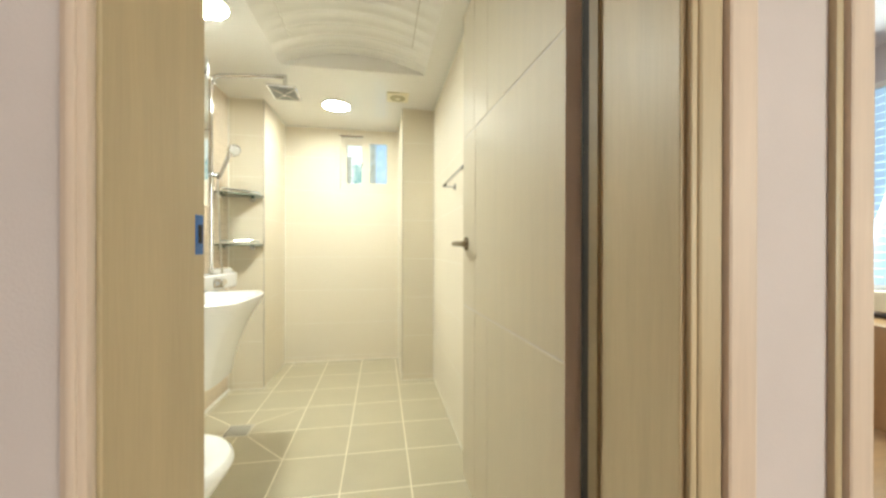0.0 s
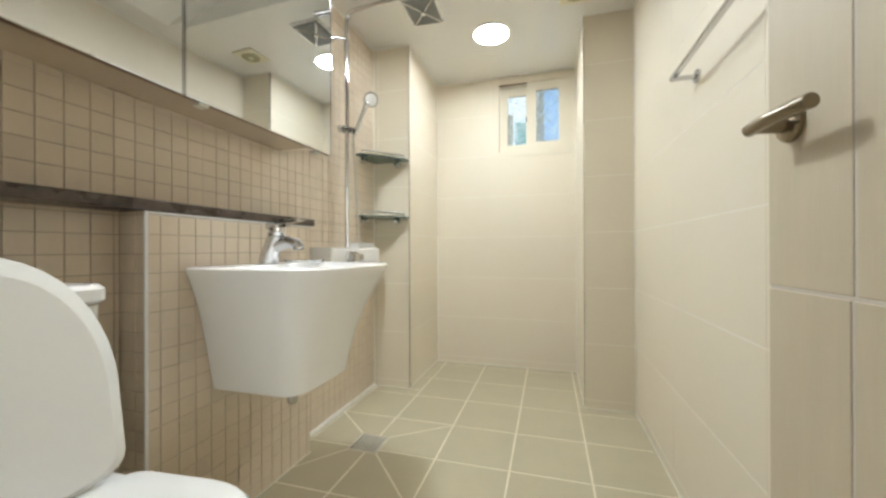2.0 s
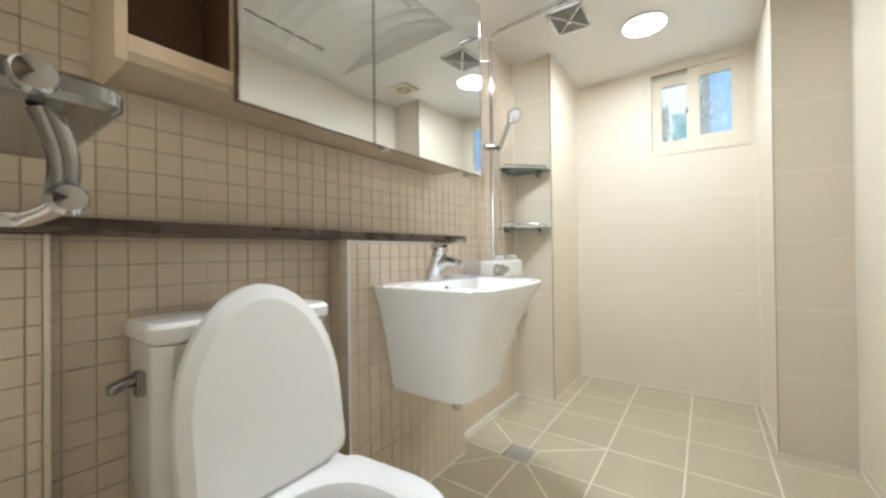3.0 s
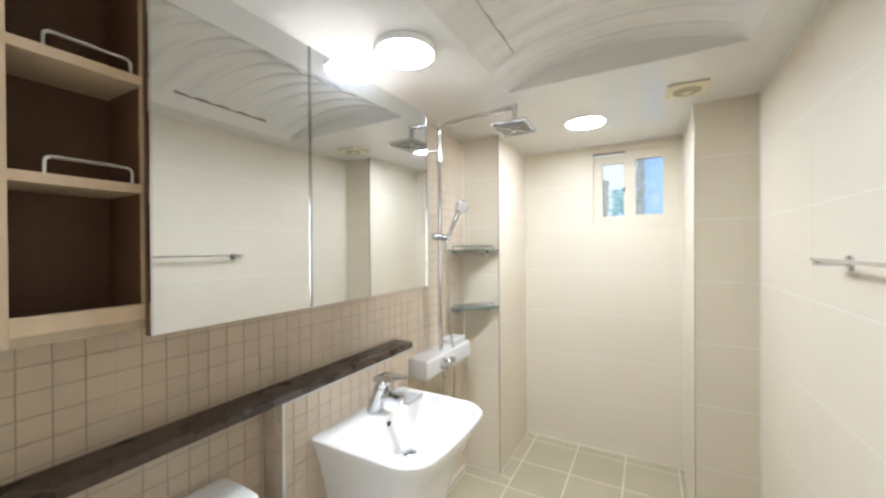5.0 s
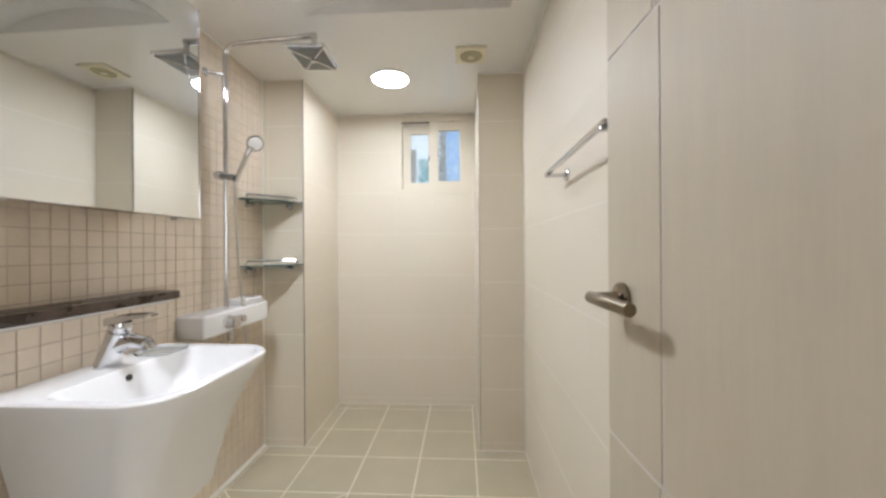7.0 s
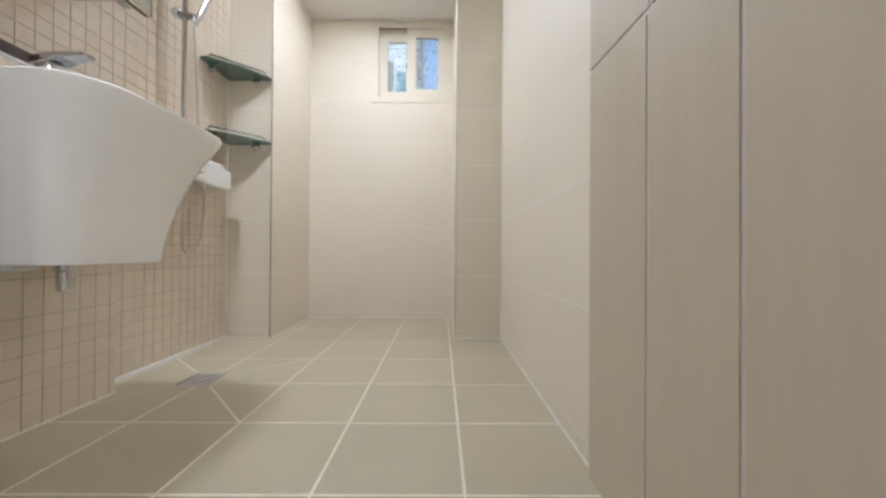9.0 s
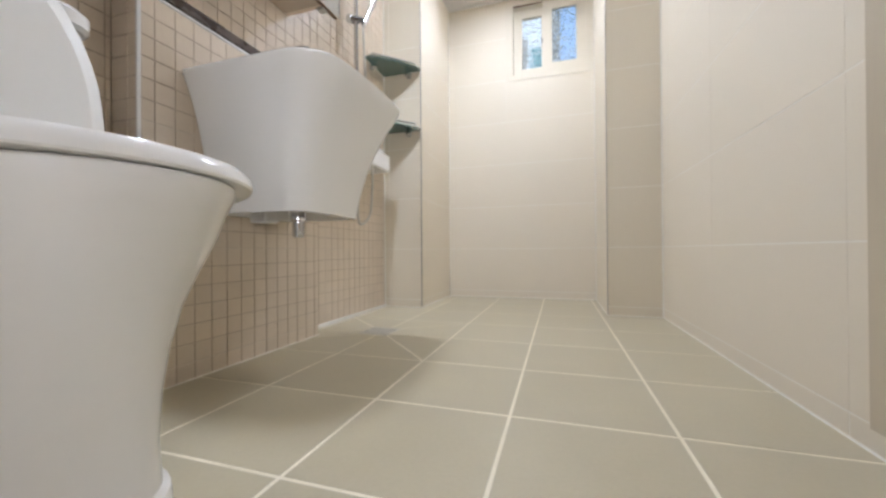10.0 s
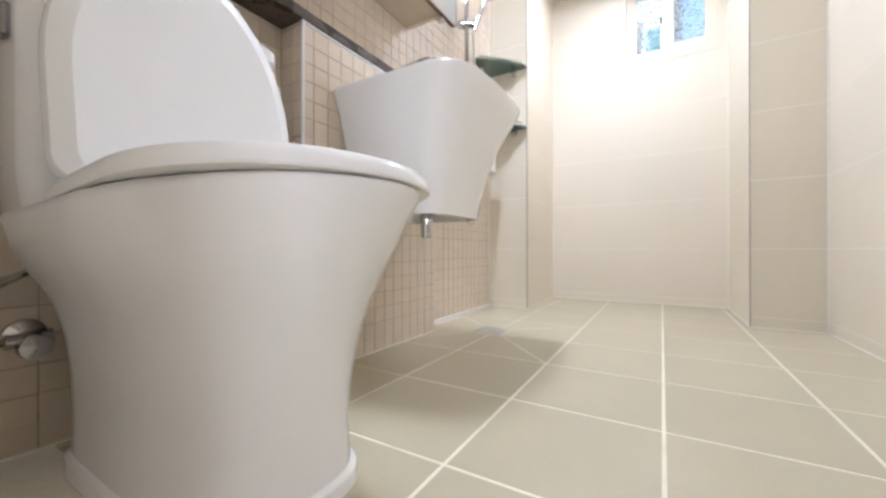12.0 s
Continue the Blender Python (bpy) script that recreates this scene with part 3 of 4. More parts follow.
# added glowing sheets close outside give the panes their tones
for name, x0, x1, z0, z1, mat, words in (("blue", -0.005, 0.30, 1.45, 2.2, M_SKY_BLUE, "added glowing blue sheet behind the right pane"), ("teal", -0.215, -0.085, 1.45, 1.83, M_SKY_TEAL, "added glowing teal sheet behind the left pane"),
                                         ("grey", -0.06, -0.005, 1.45, 2.2, M_SKY_GREY, "added glowing grey strip beside the blue sheet"), ("stone", -0.33, -0.235, 1.45, 1.90, M_SKY_GREY, "added glowing grey strip behind the left pane")):
    solid("backdrop_" + name, boxed(x0, x1, NORTH + 0.17, NORTH + 0.175, z0, z1), mat, words, "backdrop")

# ---- ledge ----
solid("stone_ledge", boxed(WEST - 0.002, PIER_X + 0.006, SOUTH, LEDGE_Y, PIER_Z + 0.001, PIER_Z + 0.029, 0.003), M_STONE, "polished dark brown marble ledge on the half wall", "ledge", kind="object")

# ---- mirror cabinet ----
CAB_X, CAB_Y0, CAB_Y1, CAB_Z0, CAB_Z1, T = -0.872, 0.758, 1.93, 1.262, 2.005, 0.018
cabinet = thing("mirror_cabinet", "birch wall cabinet with two mirror doors and open shelves", "cabinet")
for name, y0, y1, z0, z1 in (("side_panel", CAB_Y0, CAB_Y0 + T, CAB_Z0, CAB_Z1), ("divider", 0.958, 0.958 + T, CAB_Z0 + T, CAB_Z1 - T), ("side_panel", CAB_Y1 - T, CAB_Y1, CAB_Z0, CAB_Z1),
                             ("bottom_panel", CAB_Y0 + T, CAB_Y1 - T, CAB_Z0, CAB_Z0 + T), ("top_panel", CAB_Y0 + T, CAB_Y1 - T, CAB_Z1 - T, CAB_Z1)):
    # the unseen top is white only to keep its bounce light untinted
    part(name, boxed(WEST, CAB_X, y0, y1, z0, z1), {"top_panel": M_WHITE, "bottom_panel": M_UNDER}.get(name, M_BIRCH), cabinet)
part("lower_rail", boxed(CAB_X - 0.018, CAB_X + 0.001, CAB_Y0 + T, 0.958, CAB_Z0 + T, CAB_Z0 + 0.048), M_BIRCH, cabinet)
part("back_panel", boxed(WEST + 0.001, WEST + 0.005, CAB_Y0 + T, CAB_Y1 - T, CAB_Z0 + T, CAB_Z1 - T), M_BROWN, cabinet, "dark brown back panel")
part("lining", boxes((WEST + 0.005, CAB_X - 0.02, CAB_Y0 + T, CAB_Y0 + T + 0.002, CAB_Z0 + T, CAB_Z1 - T), (WEST + 0.005, CAB_X - 0.02, 0.956, 0.958, CAB_Z0 + T, CAB_Z1 - T)), M_BROWN, cabinet, "dark brown lining")
for sz in (1.532, 1.748):
    sh = part("shelf", boxed(WEST + 0.005, CAB_X - 0.004, CAB_Y0 + T, 0.956, sz, sz + 0.018), M_BIRCH, cabinet)
    rail = bent([(CAB_X - 0.02, 0.822, sz + 0.018), (CAB_X - 0.02, 0.822, sz + 0.05), (CAB_X - 0.02, 0.945, sz + 0.05), (CAB_X - 0.02, 0.945, sz + 0.018)], 0.012)
    part("shelf_rail", tube(bmesh.new(), rail, 0.0035, 8), M_CHROME, sh, "thin chrome shelf rail")
# the narrow door is shut; the wide one stands slightly ajar at its far end
for my0, my1, ajar in ((0.957, 1.352, 0.0), (1.358, 1.985, -1.1)):
    w = my1 - my0
    md = part("mirror_door", boxed(0.001, 0.016, 0, w, 1.247, 2.0095), M_BROWN, cabinet, "frameless mirror door")
    md.matrix_local = pose(CAB_X, my0, 0, 0, 0, ajar)
    part("mirror", boxed(0.016, 0.021, 0, w, 1.2465, 2.010, 0.0012, 1), M_MIRROR, md, "clear silver mirror")
    part("mirror_edge", boxed(0.014, 0.0225, w, w + 0.0035, 1.2465, 2.010), M_CHROME, md, "bright mirror edge strip")
    part("mirror_edge", boxed(0.016, 0.0225, 0.0, 0.005, 1.2465, 2.0102), M_CHROME, md, "bright mirror edge strip")
part("door_gap", boxed(CAB_X + 0.002, CAB_X + 0.019, 1.3555, 1.358, 1.25, 2.008), M_DARK, cabinet)
for cy in (1.40, 1.90):
    part("mirror_clip", boxed(CAB_X - 0.01, CAB_X + 0.018, cy, cy + 0.03, 1.238, 1.247, 0.002), M_STEEL, cabinet)

# ---- wash basin ----
basin = thing("wash_basin", "white porcelain wall-hung wash basin flaring towards its rim", "wash basin")
outer = [(0.440, -0.655, 1.515, 1.825, 0.05, 0.012), (0.50, -0.645, 1.504, 1.832, 0.055, 0.014), (0.58, -0.626, 1.489, 1.848, 0.06, 0.016), (0.66, -0.600, 1.472, 1.874, 0.07, 0.018),
         (0.72, -0.572, 1.456, 1.896, 0.08, 0.020), (0.77, -0.546, 1.438, 1.920, 0.088, 0.022), (0.794, -0.536, 1.428, 1.931, 0.09, 0.022), (0.802, -0.536, 1.427, 1.931, 0.09, 0.022)]
inner = [(0.807, -0.862, -0.541, 1.433, 1.926, 0.088, 0.02), (0.807, -0.826, -0.556, 1.452, 1.911, 0.085, 0.02), (0.799, -0.820, -0.562, 1.462, 1.910, 0.08, 0.02), (0.76, -0.808, -0.582, 1.492, 1.886, 0.08, 0.018),
         (0.715, -0.795, -0.612, 1.54, 1.852, 0.08, 0.012), (0.69, -0.785, -0.655, 1.59, 1.80, 0.06, 0.006), (0.682, -0.77, -0.70, 1.645, 1.745, 0.03, 0.0)]
PIERF = PIER_X + 0.001
rings = [rrect(PIERF + 0.02, -0.72, 1.55, 1.79, 0.55, 0.01, 0.04), rrect(PIERF + 0.012, -0.67, 1.52, 1.812, 0.440, 0.01, 0.045)]
rings += [rrect(PIERF, x1, y0, y1, z, 0.012, r, b) for z, x1, y0, y1, r, b in outer]
rings += [rrect(PIERF if i == 0 else x0, x1, y0, y1, z, 0.012 if i == 0 else 0.05 if i < 5 else 0.03, r, b) for i, (z, x0, x1, y0, y1, r, b) in enumerate(inner)]
part("bowl", loft(bmesh.new(), rings), M_PORCELAIN, basin)
part("drain_plug", spun(bmesh.new(), (-0.735, 1.69, 0.683), [(0, 0), (0.027, 0), (0.027, 0.004), (0.021, 0.008), (0, 0.009)], "z", 24), M_CHROME, basin, "round chrome drain plug")
part("overflow_hole", spun(bmesh.new(), (-0.8175, 1.672, 0.778), [(0, 0), (0.0105, 0), (0.0105, 0.005), (0.007, 0.0065), (0, 0.0065)], "x", 16), M_DARK, basin, "small dark overflow hole")
part("waste_pipe", spun(bmesh.new(), (-0.745, 1.625, 0.375), [(0, 0), (0.014, 0), (0.017, 0.006), (0.017, 0.045), (0.022, 0.05), (0.022, 0.2), (0, 0.2)], "z", 20), M_CHROME, basin, "chrome waste pipe")
part("wall_bracket", boxed(-0.90, -0.84, 1.60, 1.66, 0.42, 0.46, 0.008), M_WHITE, basin)

faucet = thing("basin_faucet", "chrome single-lever mixer tap on the basin deck", "faucet")
FX, FY, FZ = -0.885, 1.68, 0.807
part("tap_base", spun(bmesh.new(), (FX, FY, FZ), [(0, 0), (0.030, 0), (0.030, 0.005), (0.026, 0.010), (0, 0.010)], "z", 28), M_CHROME, faucet)
part("tap_body", tube(bmesh.new(), [(FX, FY, FZ + 0.006), (FX + 0.010, FY, FZ + 0.035), (FX + 0.026, FY, FZ + 0.075), (FX + 0.034, FY, FZ + 0.098), (FX + 0.036, FY, FZ + 0.101), (FX + 0.037, FY, FZ + 0.104), (FX + 0.043, FY, FZ + 0.122), (FX + 0.044, FY, FZ + 0.128)], [0.031, 0.029, 0.0275, 0.027, 0.0245, 0.027, 0.0265, 0.023], 24), M_CHROME, faucet)
part("spout", tube(bmesh.new(), bent([(FX + 0.018, FY, FZ + 0.052), (FX + 0.07, FY, FZ + 0.075), (FX + 0.120, FY, FZ + 0.066), (FX + 0.126, FY, FZ + 0.050)], 0.02, 5), [0.0215] * 6 + [0.0185] * 4 + [0.0165] * 4, 16), M_CHROME, faucet)
lever = bmesh.new()
loft(lever, [[(FX + a, FY + s * w, FZ + 0.126 + h + dz) for s, dz in ((-1, 0), (1, 0), (1, t), (-1, t))] for a, w, h, t in
             ((0.008, 0.023, -0.010, 0.022), (0.045, 0.027, -0.004, 0.024), (0.085, 0.024, 0.009, 0.014), (0.130, 0.018, 0.016, 0.009), (0.143, 0.013, 0.0165, 0.006))])
bmesh.ops.bevel(lever, geom=lever.edges[:], offset=0.003, segments=2, affect="EDGES")
part("tap_lever", lever, M_CHROME, faucet)

dish = thing("soap_dish", "clear glass soap dish on the basin rim", "soap dish")
part("dish", loft(bmesh.new(), [rrect(-0.905, -0.80, 1.775, 1.885, 0.8075, 0.02, 0.02), rrect(-0.91, -0.795, 1.77, 1.89, 0.818, 0.022, 0.022), rrect(-0.906, -0.799, 1.774, 1.886, 0.818, 0.02, 0.02), rrect(-0.90, -0.805, 1.78, 1.88, 0.808, 0.02, 0.02)]), M_CLEAR, dish)

# ---- toilet ----
TY = 1.0


def sloped(ring):
    """The rim of the bowl and the seat fall a little from the front towards the tank."""
    return [(x, y, z - 0.02 * min(1.0, max(0.0, (-0.42 - x) / 0.36)) * min(1.0, max(0.0, (z - 0.26) / 0.12))) for x, y, z in ring]


toilet = thing("toilet", "white close-coupled toilet with its lid raised", "toilet")
rows = [(0.0, -0.985, -0.498, 0.139, 0.62, 0.28), (0.018, -0.985, -0.500, 0.137, 0.62, 0.28), (0.024, -0.980, -0.508, 0.129, 0.62, 0.28), (0.08, -0.982, -0.510, 0.128, 0.64, 0.28),
        (0.15, -0.986, -0.500, 0.130, 0.68, 0.28), (0.21, -0.992, -0.484, 0.137, 0.74, 0.28), (0.265, -1.002, -0.460, 0.149, 0.82, 0.26), (0.31, -1.013, -0.434, 0.169, 0.9, 0.22),
        (0.35, -1.020, -0.407, 0.184, 0.95, 0.18), (0.381, -1.022, -0.386, 0.189, 1.0, 0.15), (0.402, -1.025, -0.371, 0.193, 1.0, 0.14), (0.411, -1.024, -0.3695, 0.1925, 1.0, 0.14), (0.413, -1.02, -0.371, 0.191, 1.0, 0.14)]
rings = [sloped(egg(x0, x1, hw, z, TY, square=sq, front=fr)) for z, x0, x1, hw, fr, sq in rows]
rings += [sloped(egg(-0.74, -0.43, 0.125, 0.413, TY, square=0.8)), egg(-0.735, -0.436, 0.12, 0.37, TY, square=0.8), egg(-0.71, -0.47, 0.10, 0.30, TY, square=0.8), egg(-0.68, -0.53, 0.06, 0.23, TY, square=0.8), egg(-0.66, -0.56, 0.04, 0.215, TY, square=0.8)]
part("bowl", loft(bmesh.new(), rings), M_PORCELAIN, toilet)
part("tank", loft(bmesh.new(), [rrect(-1.03, -0.885, 0.822, 1.185, 0.398, 0.02, 0.03), rrect(-1.03, -0.876, 0.815, 1.194, 0.45, 0.02, 0.035), rrect(-1.03, -0.868, 0.812, 1.197, 0.742, 0.02, 0.035)]), M_PORCELAIN, toilet)
part("tank_gasket", loft(bmesh.new(), [rrect(-1.026, -0.892, 0.829, 1.178, z, 0.02, 0.03) for z in (0.3925, 0.3985)]), M_DARK, toilet, "dark rubber gasket")
part("tank_lid", loft(bmesh.new(), [rrect(-1.03, -0.864, 0.808, 1.201, 0.745, 0.02, 0.037), rrect(-1.033, -0.858, 0.803, 1.206, 0.752, 0.022, 0.04), rrect(-1.033, -0.858, 0.803, 1.206, 0.775, 0.022, 0.04), rrect(-1.028, -0.866, 0.811, 1.198, 0.784, 0.02, 0.037)]), M_PORCELAIN, toilet)
seat_rings = [egg(-0.789, -0.366, 0.192, 0.4145, TY, square=0.16), egg(-0.79, -0.364, 0.193, 0.417, TY, square=0.16), egg(-0.79, -0.366, 0.193, 0.426, TY, square=0.16), egg(-0.786, -0.376, 0.187, 0.436, TY, square=0.18),
              egg(-0.775, -0.398, 0.170, 0.4395, TY, square=0.3), egg(-0.757, -0.415, 0.150, 0.438, TY, square=0.6), egg(-0.738, -0.440, 0.120, 0.429, TY, square=0.8), egg(-0.735, -0.445, 0.117, 0.4148, TY, square=0.8)]
part("seat", loft(bmesh.new(), [sloped(ring) for ring in seat_rings], closed=True), M_SEAT, toilet, "white plastic seat ring")


def lid_ring(length, hw, depth, base=0.0):
    return [(u, v, depth) for u, v, _ in egg(base, length, hw, 0, 0.0, square=0.15, split=0.40)]


lid_rows = [(0.40, 0.155, -0.018, 0.01), (0.432, 0.178, -0.009, 0.0), (0.436, 0.181, 0.002, 0.0), (0.436, 0.181, 0.009, 0.0), (0.432, 0.178, 0.0125, 0.003), (0.426, 0.173, 0.013, 0.008), (0.416, 0.164, 0.0115, 0.017),
            (0.402, 0.151, 0.0075, 0.03), (0.382, 0.133, 0.003, 0.047), (0.35, 0.110, -0.001, 0.07), (0.31, 0.08, -0.004, 0.10), (0.27, 0.05, -0.006, 0.14)]
lid_bm = loft(bmesh.new(), [lid_ring(*row) for row in lid_rows])
lid = part("lid", lid_bm, M_SEAT, toilet, "raised white plastic toilet lid")
TIPPED = Matrix.Translation((-0.785, TY, 0.418)) @ Matrix.Rotation(radians(-99), 4, "Y")
lid.matrix_local = TIPPED
for s in (-1, 1):
    part("bumper", spun(bmesh.new(), (0.33, s * 0.098, 0.004), [(0.013, -0.010), (0.013, 0.004), (0.008, 0.009), (0.0, 0.010)], "z", 14), M_WHITE, lid, "small white rubber bumper")
    part("hinge", tube(bmesh.new(), [(-0.79, TY + s * 0.09 - 0.03, 0.416), (-0.79, TY + s * 0.09 + 0.03, 0.416)], 0.011, 12), M_SEAT, toilet)
flush = part("flush_lever", boxed(-0.948, -0.916, 0.797, 0.816, 0.643, 0.692, 0.006), M_CHROME_DIM, toilet, "grey metal flush lever")
part("lever_arm", loft(bmesh.new(), [[(-0.934 + r * math.cos(k * math.pi / 6), y, z + 0.8 * r * math.sin(k * math.pi / 6)) for k in range(12)] for y, z, r in
                                           ((0.808, 0.679, 0.012), (0.797, 0.677, 0.0145), (0.780, 0.672, 0.015), (0.764, 0.667, 0.0145), (0.759, 0.666, 0.009))]), M_CHROME_DIM, flush)

valve = thing("angle_valve", "chrome angle valve with a looped flexible supply hose", "valve")
VY, VZ = 0.848, 0.197
part("rosette", spun(bmesh.new(), (WEST, VY, VZ), [(0, 0.0), (0.028, 0.0), (0.026, 0.008), (0.010, 0.014), (0.009, 0.045), (0, 0.045)], "x", 20), M_CHROME, valve)
part("valve_body", tube(bmesh.new(), [(WEST + 0.05, VY + 0.022, VZ), (WEST + 0.05, VY - 0.03, VZ)], [0.014, 0.011], 14), M_CHROME_DIM, valve)
part("valve_knob", spun(bmesh.new(), (WEST + 0.045, VY, VZ - 0.01), [(0, 0.0), (0.019, 0.0), (0.021, 0.012), (0.019, 0.03), (0, 0.032)], "x", 16), M_CHROME_DIM, valve)
hose_pts = bent([(WEST + 0.05, VY - 0.03, VZ), (WEST + 0.05, VY - 0.085, VZ + 0.005), (WEST + 0.05, VY - 0.10, VZ + 0.045), (WEST + 0.05, VY - 0.02, VZ + 0.10), (WEST + 0.055, VY + 0.04, VZ + 0.135), (WEST + 0.055, VY + 0.05, VZ + 0.19)], 0.035, 6)
part("supply_hose", tube(bmesh.new(), hose_pts, 0.006, 10), M_HOSE, valve)

# ---- shower ----
shower = thing("shower_set", "chrome rain shower column with hand shower and white thermostat box", "shower")
BX, BY = -0.965, 2.325
part("riser", tube(bmesh.new(), bent([(BX, BY, 0.866), (BX, BY, 2.074), (-0.555, BY - 0.03, 2.082)], 0.06, 10), 0.0105, 16), M_CHROME, shower)
part("riser_joint", spun(bmesh.new(), (BX, BY, 1.87), [(0.0105, 0), (0.014, 0.004), (0.014, 0.05), (0.0105, 0.054)], "z", 16), M_CHROME, shower)
part("wall_bracket", tube(bmesh.new(), [(WEST, BY - 0.036, 1.935), (WEST + 0.006, BY - 0.036, 1.935), (WEST + 0.008, BY - 0.036, 1.935), (BX, BY, 1.935)], [0.02, 0.02, 0.008, 0.008], 14), M_CHROME, shower)
part("arm_end", tube(bmesh.new(), [(-0.60, BY - 0.027, 2.081), (-0.525, BY - 0.032, 2.083)], 0.0135, 14), M_CHROME, shower)
part("head_stem", tube(bmesh.new(), [(-0.535, BY - 0.032, 2.083), (-0.535, BY - 0.032, 2.03), (-0.535, BY - 0.034, 2.004)], [0.012, 0.012, 0.02], 14), M_CHROME, shower)
HEAD = Matrix.Translation((-0.537, BY - 0.035, 1.988)) @ Matrix.Rotation(radians(2), 4, "Z")
head_bm = loft(bmesh.new(), [rrect(-0.080, 0.080, -0.101, 0.101, -0.012, 0.012, 0.012), rrect(-0.084, 0.084, -0.105, 0.105, -0.008, 0.012, 0.012), rrect(-0.084, 0.084, -0.105, 0.105, 0.0, 0.012, 0.012), rrect(-0.03, 0.03, -0.03, 0.03, 0.016, 0.012, 0.012)])
head = part("rain_head", head_bm, M_CHROME, shower, "square chrome rain shower head")
head.matrix_local = HEAD
part("head_face", boxed(-0.070, 0.070, -0.090, 0.090, -0.016, -0.0125, 0.001, 1), M_PLATE, head, "grey nozzle plate")
for turn in (45, 135):
    c, s = math.cos(radians(turn)), math.sin(radians(turn))
    part("face_bar", tube(bmesh.new(), [(-0.100 * c, -0.128 * s, -0.016), (0.100 * c, 0.128 * s, -0.016)], 0.0045, 8), M_CHROME, head)
part("face_hub", spun(bmesh.new(), (0, 0, -0.024), [(0, 0), (0.012, 0.0), (0.012, 0.009), (0, 0.009)], "z", 12), M_CHROME, head)
part("slider", tube(bmesh.new(), [(BX - 0.03, BY - 0.012, 1.475), (BX - 0.01, BY, 1.473), (BX + 0.035, BY + 0.01, 1.468)], [0.018, 0.019, 0.013], 16), M_CHROME_DIM, shower, "dark chrome slider")
part("slider_knob", spun(bmesh.new(), (BX - 0.028, BY - 0.012, 1.475), [(0, -0.012), (0.018, -0.010), (0.02, 0.0), (0.018, 0.012), (0, 0.014)], "x", 16), M_CHROME, shower)
part("hand_shower", tube(bmesh.new(), [(BX + 0.03, BY + 0.02, 1.445), (BX + 0.045, BY + 0.03, 1.49), (BX + 0.062, BY + 0.045, 1.55), (BX + 0.075, BY + 0.055, 1.595), (BX + 0.086, BY + 0.06, 1.62)], [0.010, 0.0115, 0.012, 0.013, 0.018], 16), M_CHROME, shower, "chrome hand shower")
rose = part("hand_rose", spun(bmesh.new(), (0, 0, 0), [(0, -0.034), (0.018, -0.030), (0.033, -0.017), (0.040, -0.002), (0.040, 0.005), (0.036, 0.008), (0.031, 0.007)], "x", 28), M_CHROME, shower, "round chrome hand shower head")
part("rose_face", spun(bmesh.new(), (0.004, 0, 0), [(0.0312, -0.001), (0.0312, 0.004), (0.014, 0.007), (0, 0.008)], "x", 28), M_WHITE, rose, "pale grey nozzle face")
rose.matrix_local = Matrix.Translation((BX + 0.104, BY + 0.062, 1.638)) @ Vector((0.60, -0.55, -0.55)).to_track_quat("X", "Z").to_matrix().to_4x4()
hose = bent([(BX + 0.028, BY + 0.018, 1.45), (BX + 0.03, BY + 0.035, 1.2), (BX + 0.03, BY + 0.06, 0.95), (BX + 0.045, BY + 0.085, 0.72), (BX + 0.04, BY + 0.06, 0.50), (BX + 0.025, BY - 0.03, 0.447), (BX + 0.03, BY - 0.045, 0.56), (BX + 0.035, BY - 0.02, 0.765)], 0.12, 8)
part("shower_hose", tube(bmesh.new(), hose, 0.0058, 10), M_STEEL, shower, "thin steel shower hose")
thermo = part("thermostat_box", loft(bmesh.new(), [rrect(WEST, -0.925, 2.118, 2.60, 0.770, 0.004, 0.008), rrect(WEST, -0.918, 2.114, 2.604, 0.776, 0.004, 0.01), rrect(WEST, -0.918, 2.114, 2.604, 0.858, 0.004, 0.01), rrect(WEST, -0.926, 2.12, 2.598, 0.865, 0.004, 0.008)]), M_WHITE, shower, "white thermostat box")
part("knob", spun(bmesh.new(), (-0.918, 2.262, 0.818), [(0, 0.0), (0.031, 0.0), (0.031, 0.006), (0.025, 0.010), (0.028, 0.040), (0.023, 0.047), (0, 0.048)], "x", 20), M_CHROME, thermo)
part("diverter", spun(bmesh.new(), (-0.918, 2.345, 0.818), [(0, 0.0), (0.018, 0.0), (0.016, 0.028), (0, 0.030)], "x", 16), M_CHROME, thermo)
part("outlet", spun(bmesh.new(), (-0.93, 2.30, 0.728), [(0, 0), (0.011, 0), (0.013, 0.01), (0.013, 0.042), (0, 0.042)], "z", 14), M_CHROME, thermo)
part("box_cover", boxed(WEST + 0.002, -0.945, 2.44, 2.585, 0.865, 0.893, 0.004), M_WHITE, thermo)
part("box_groove", boxed(-0.945, -0.935, 2.42, 2.59, 0.865, 0.873, 0.002), M_STEEL, thermo)


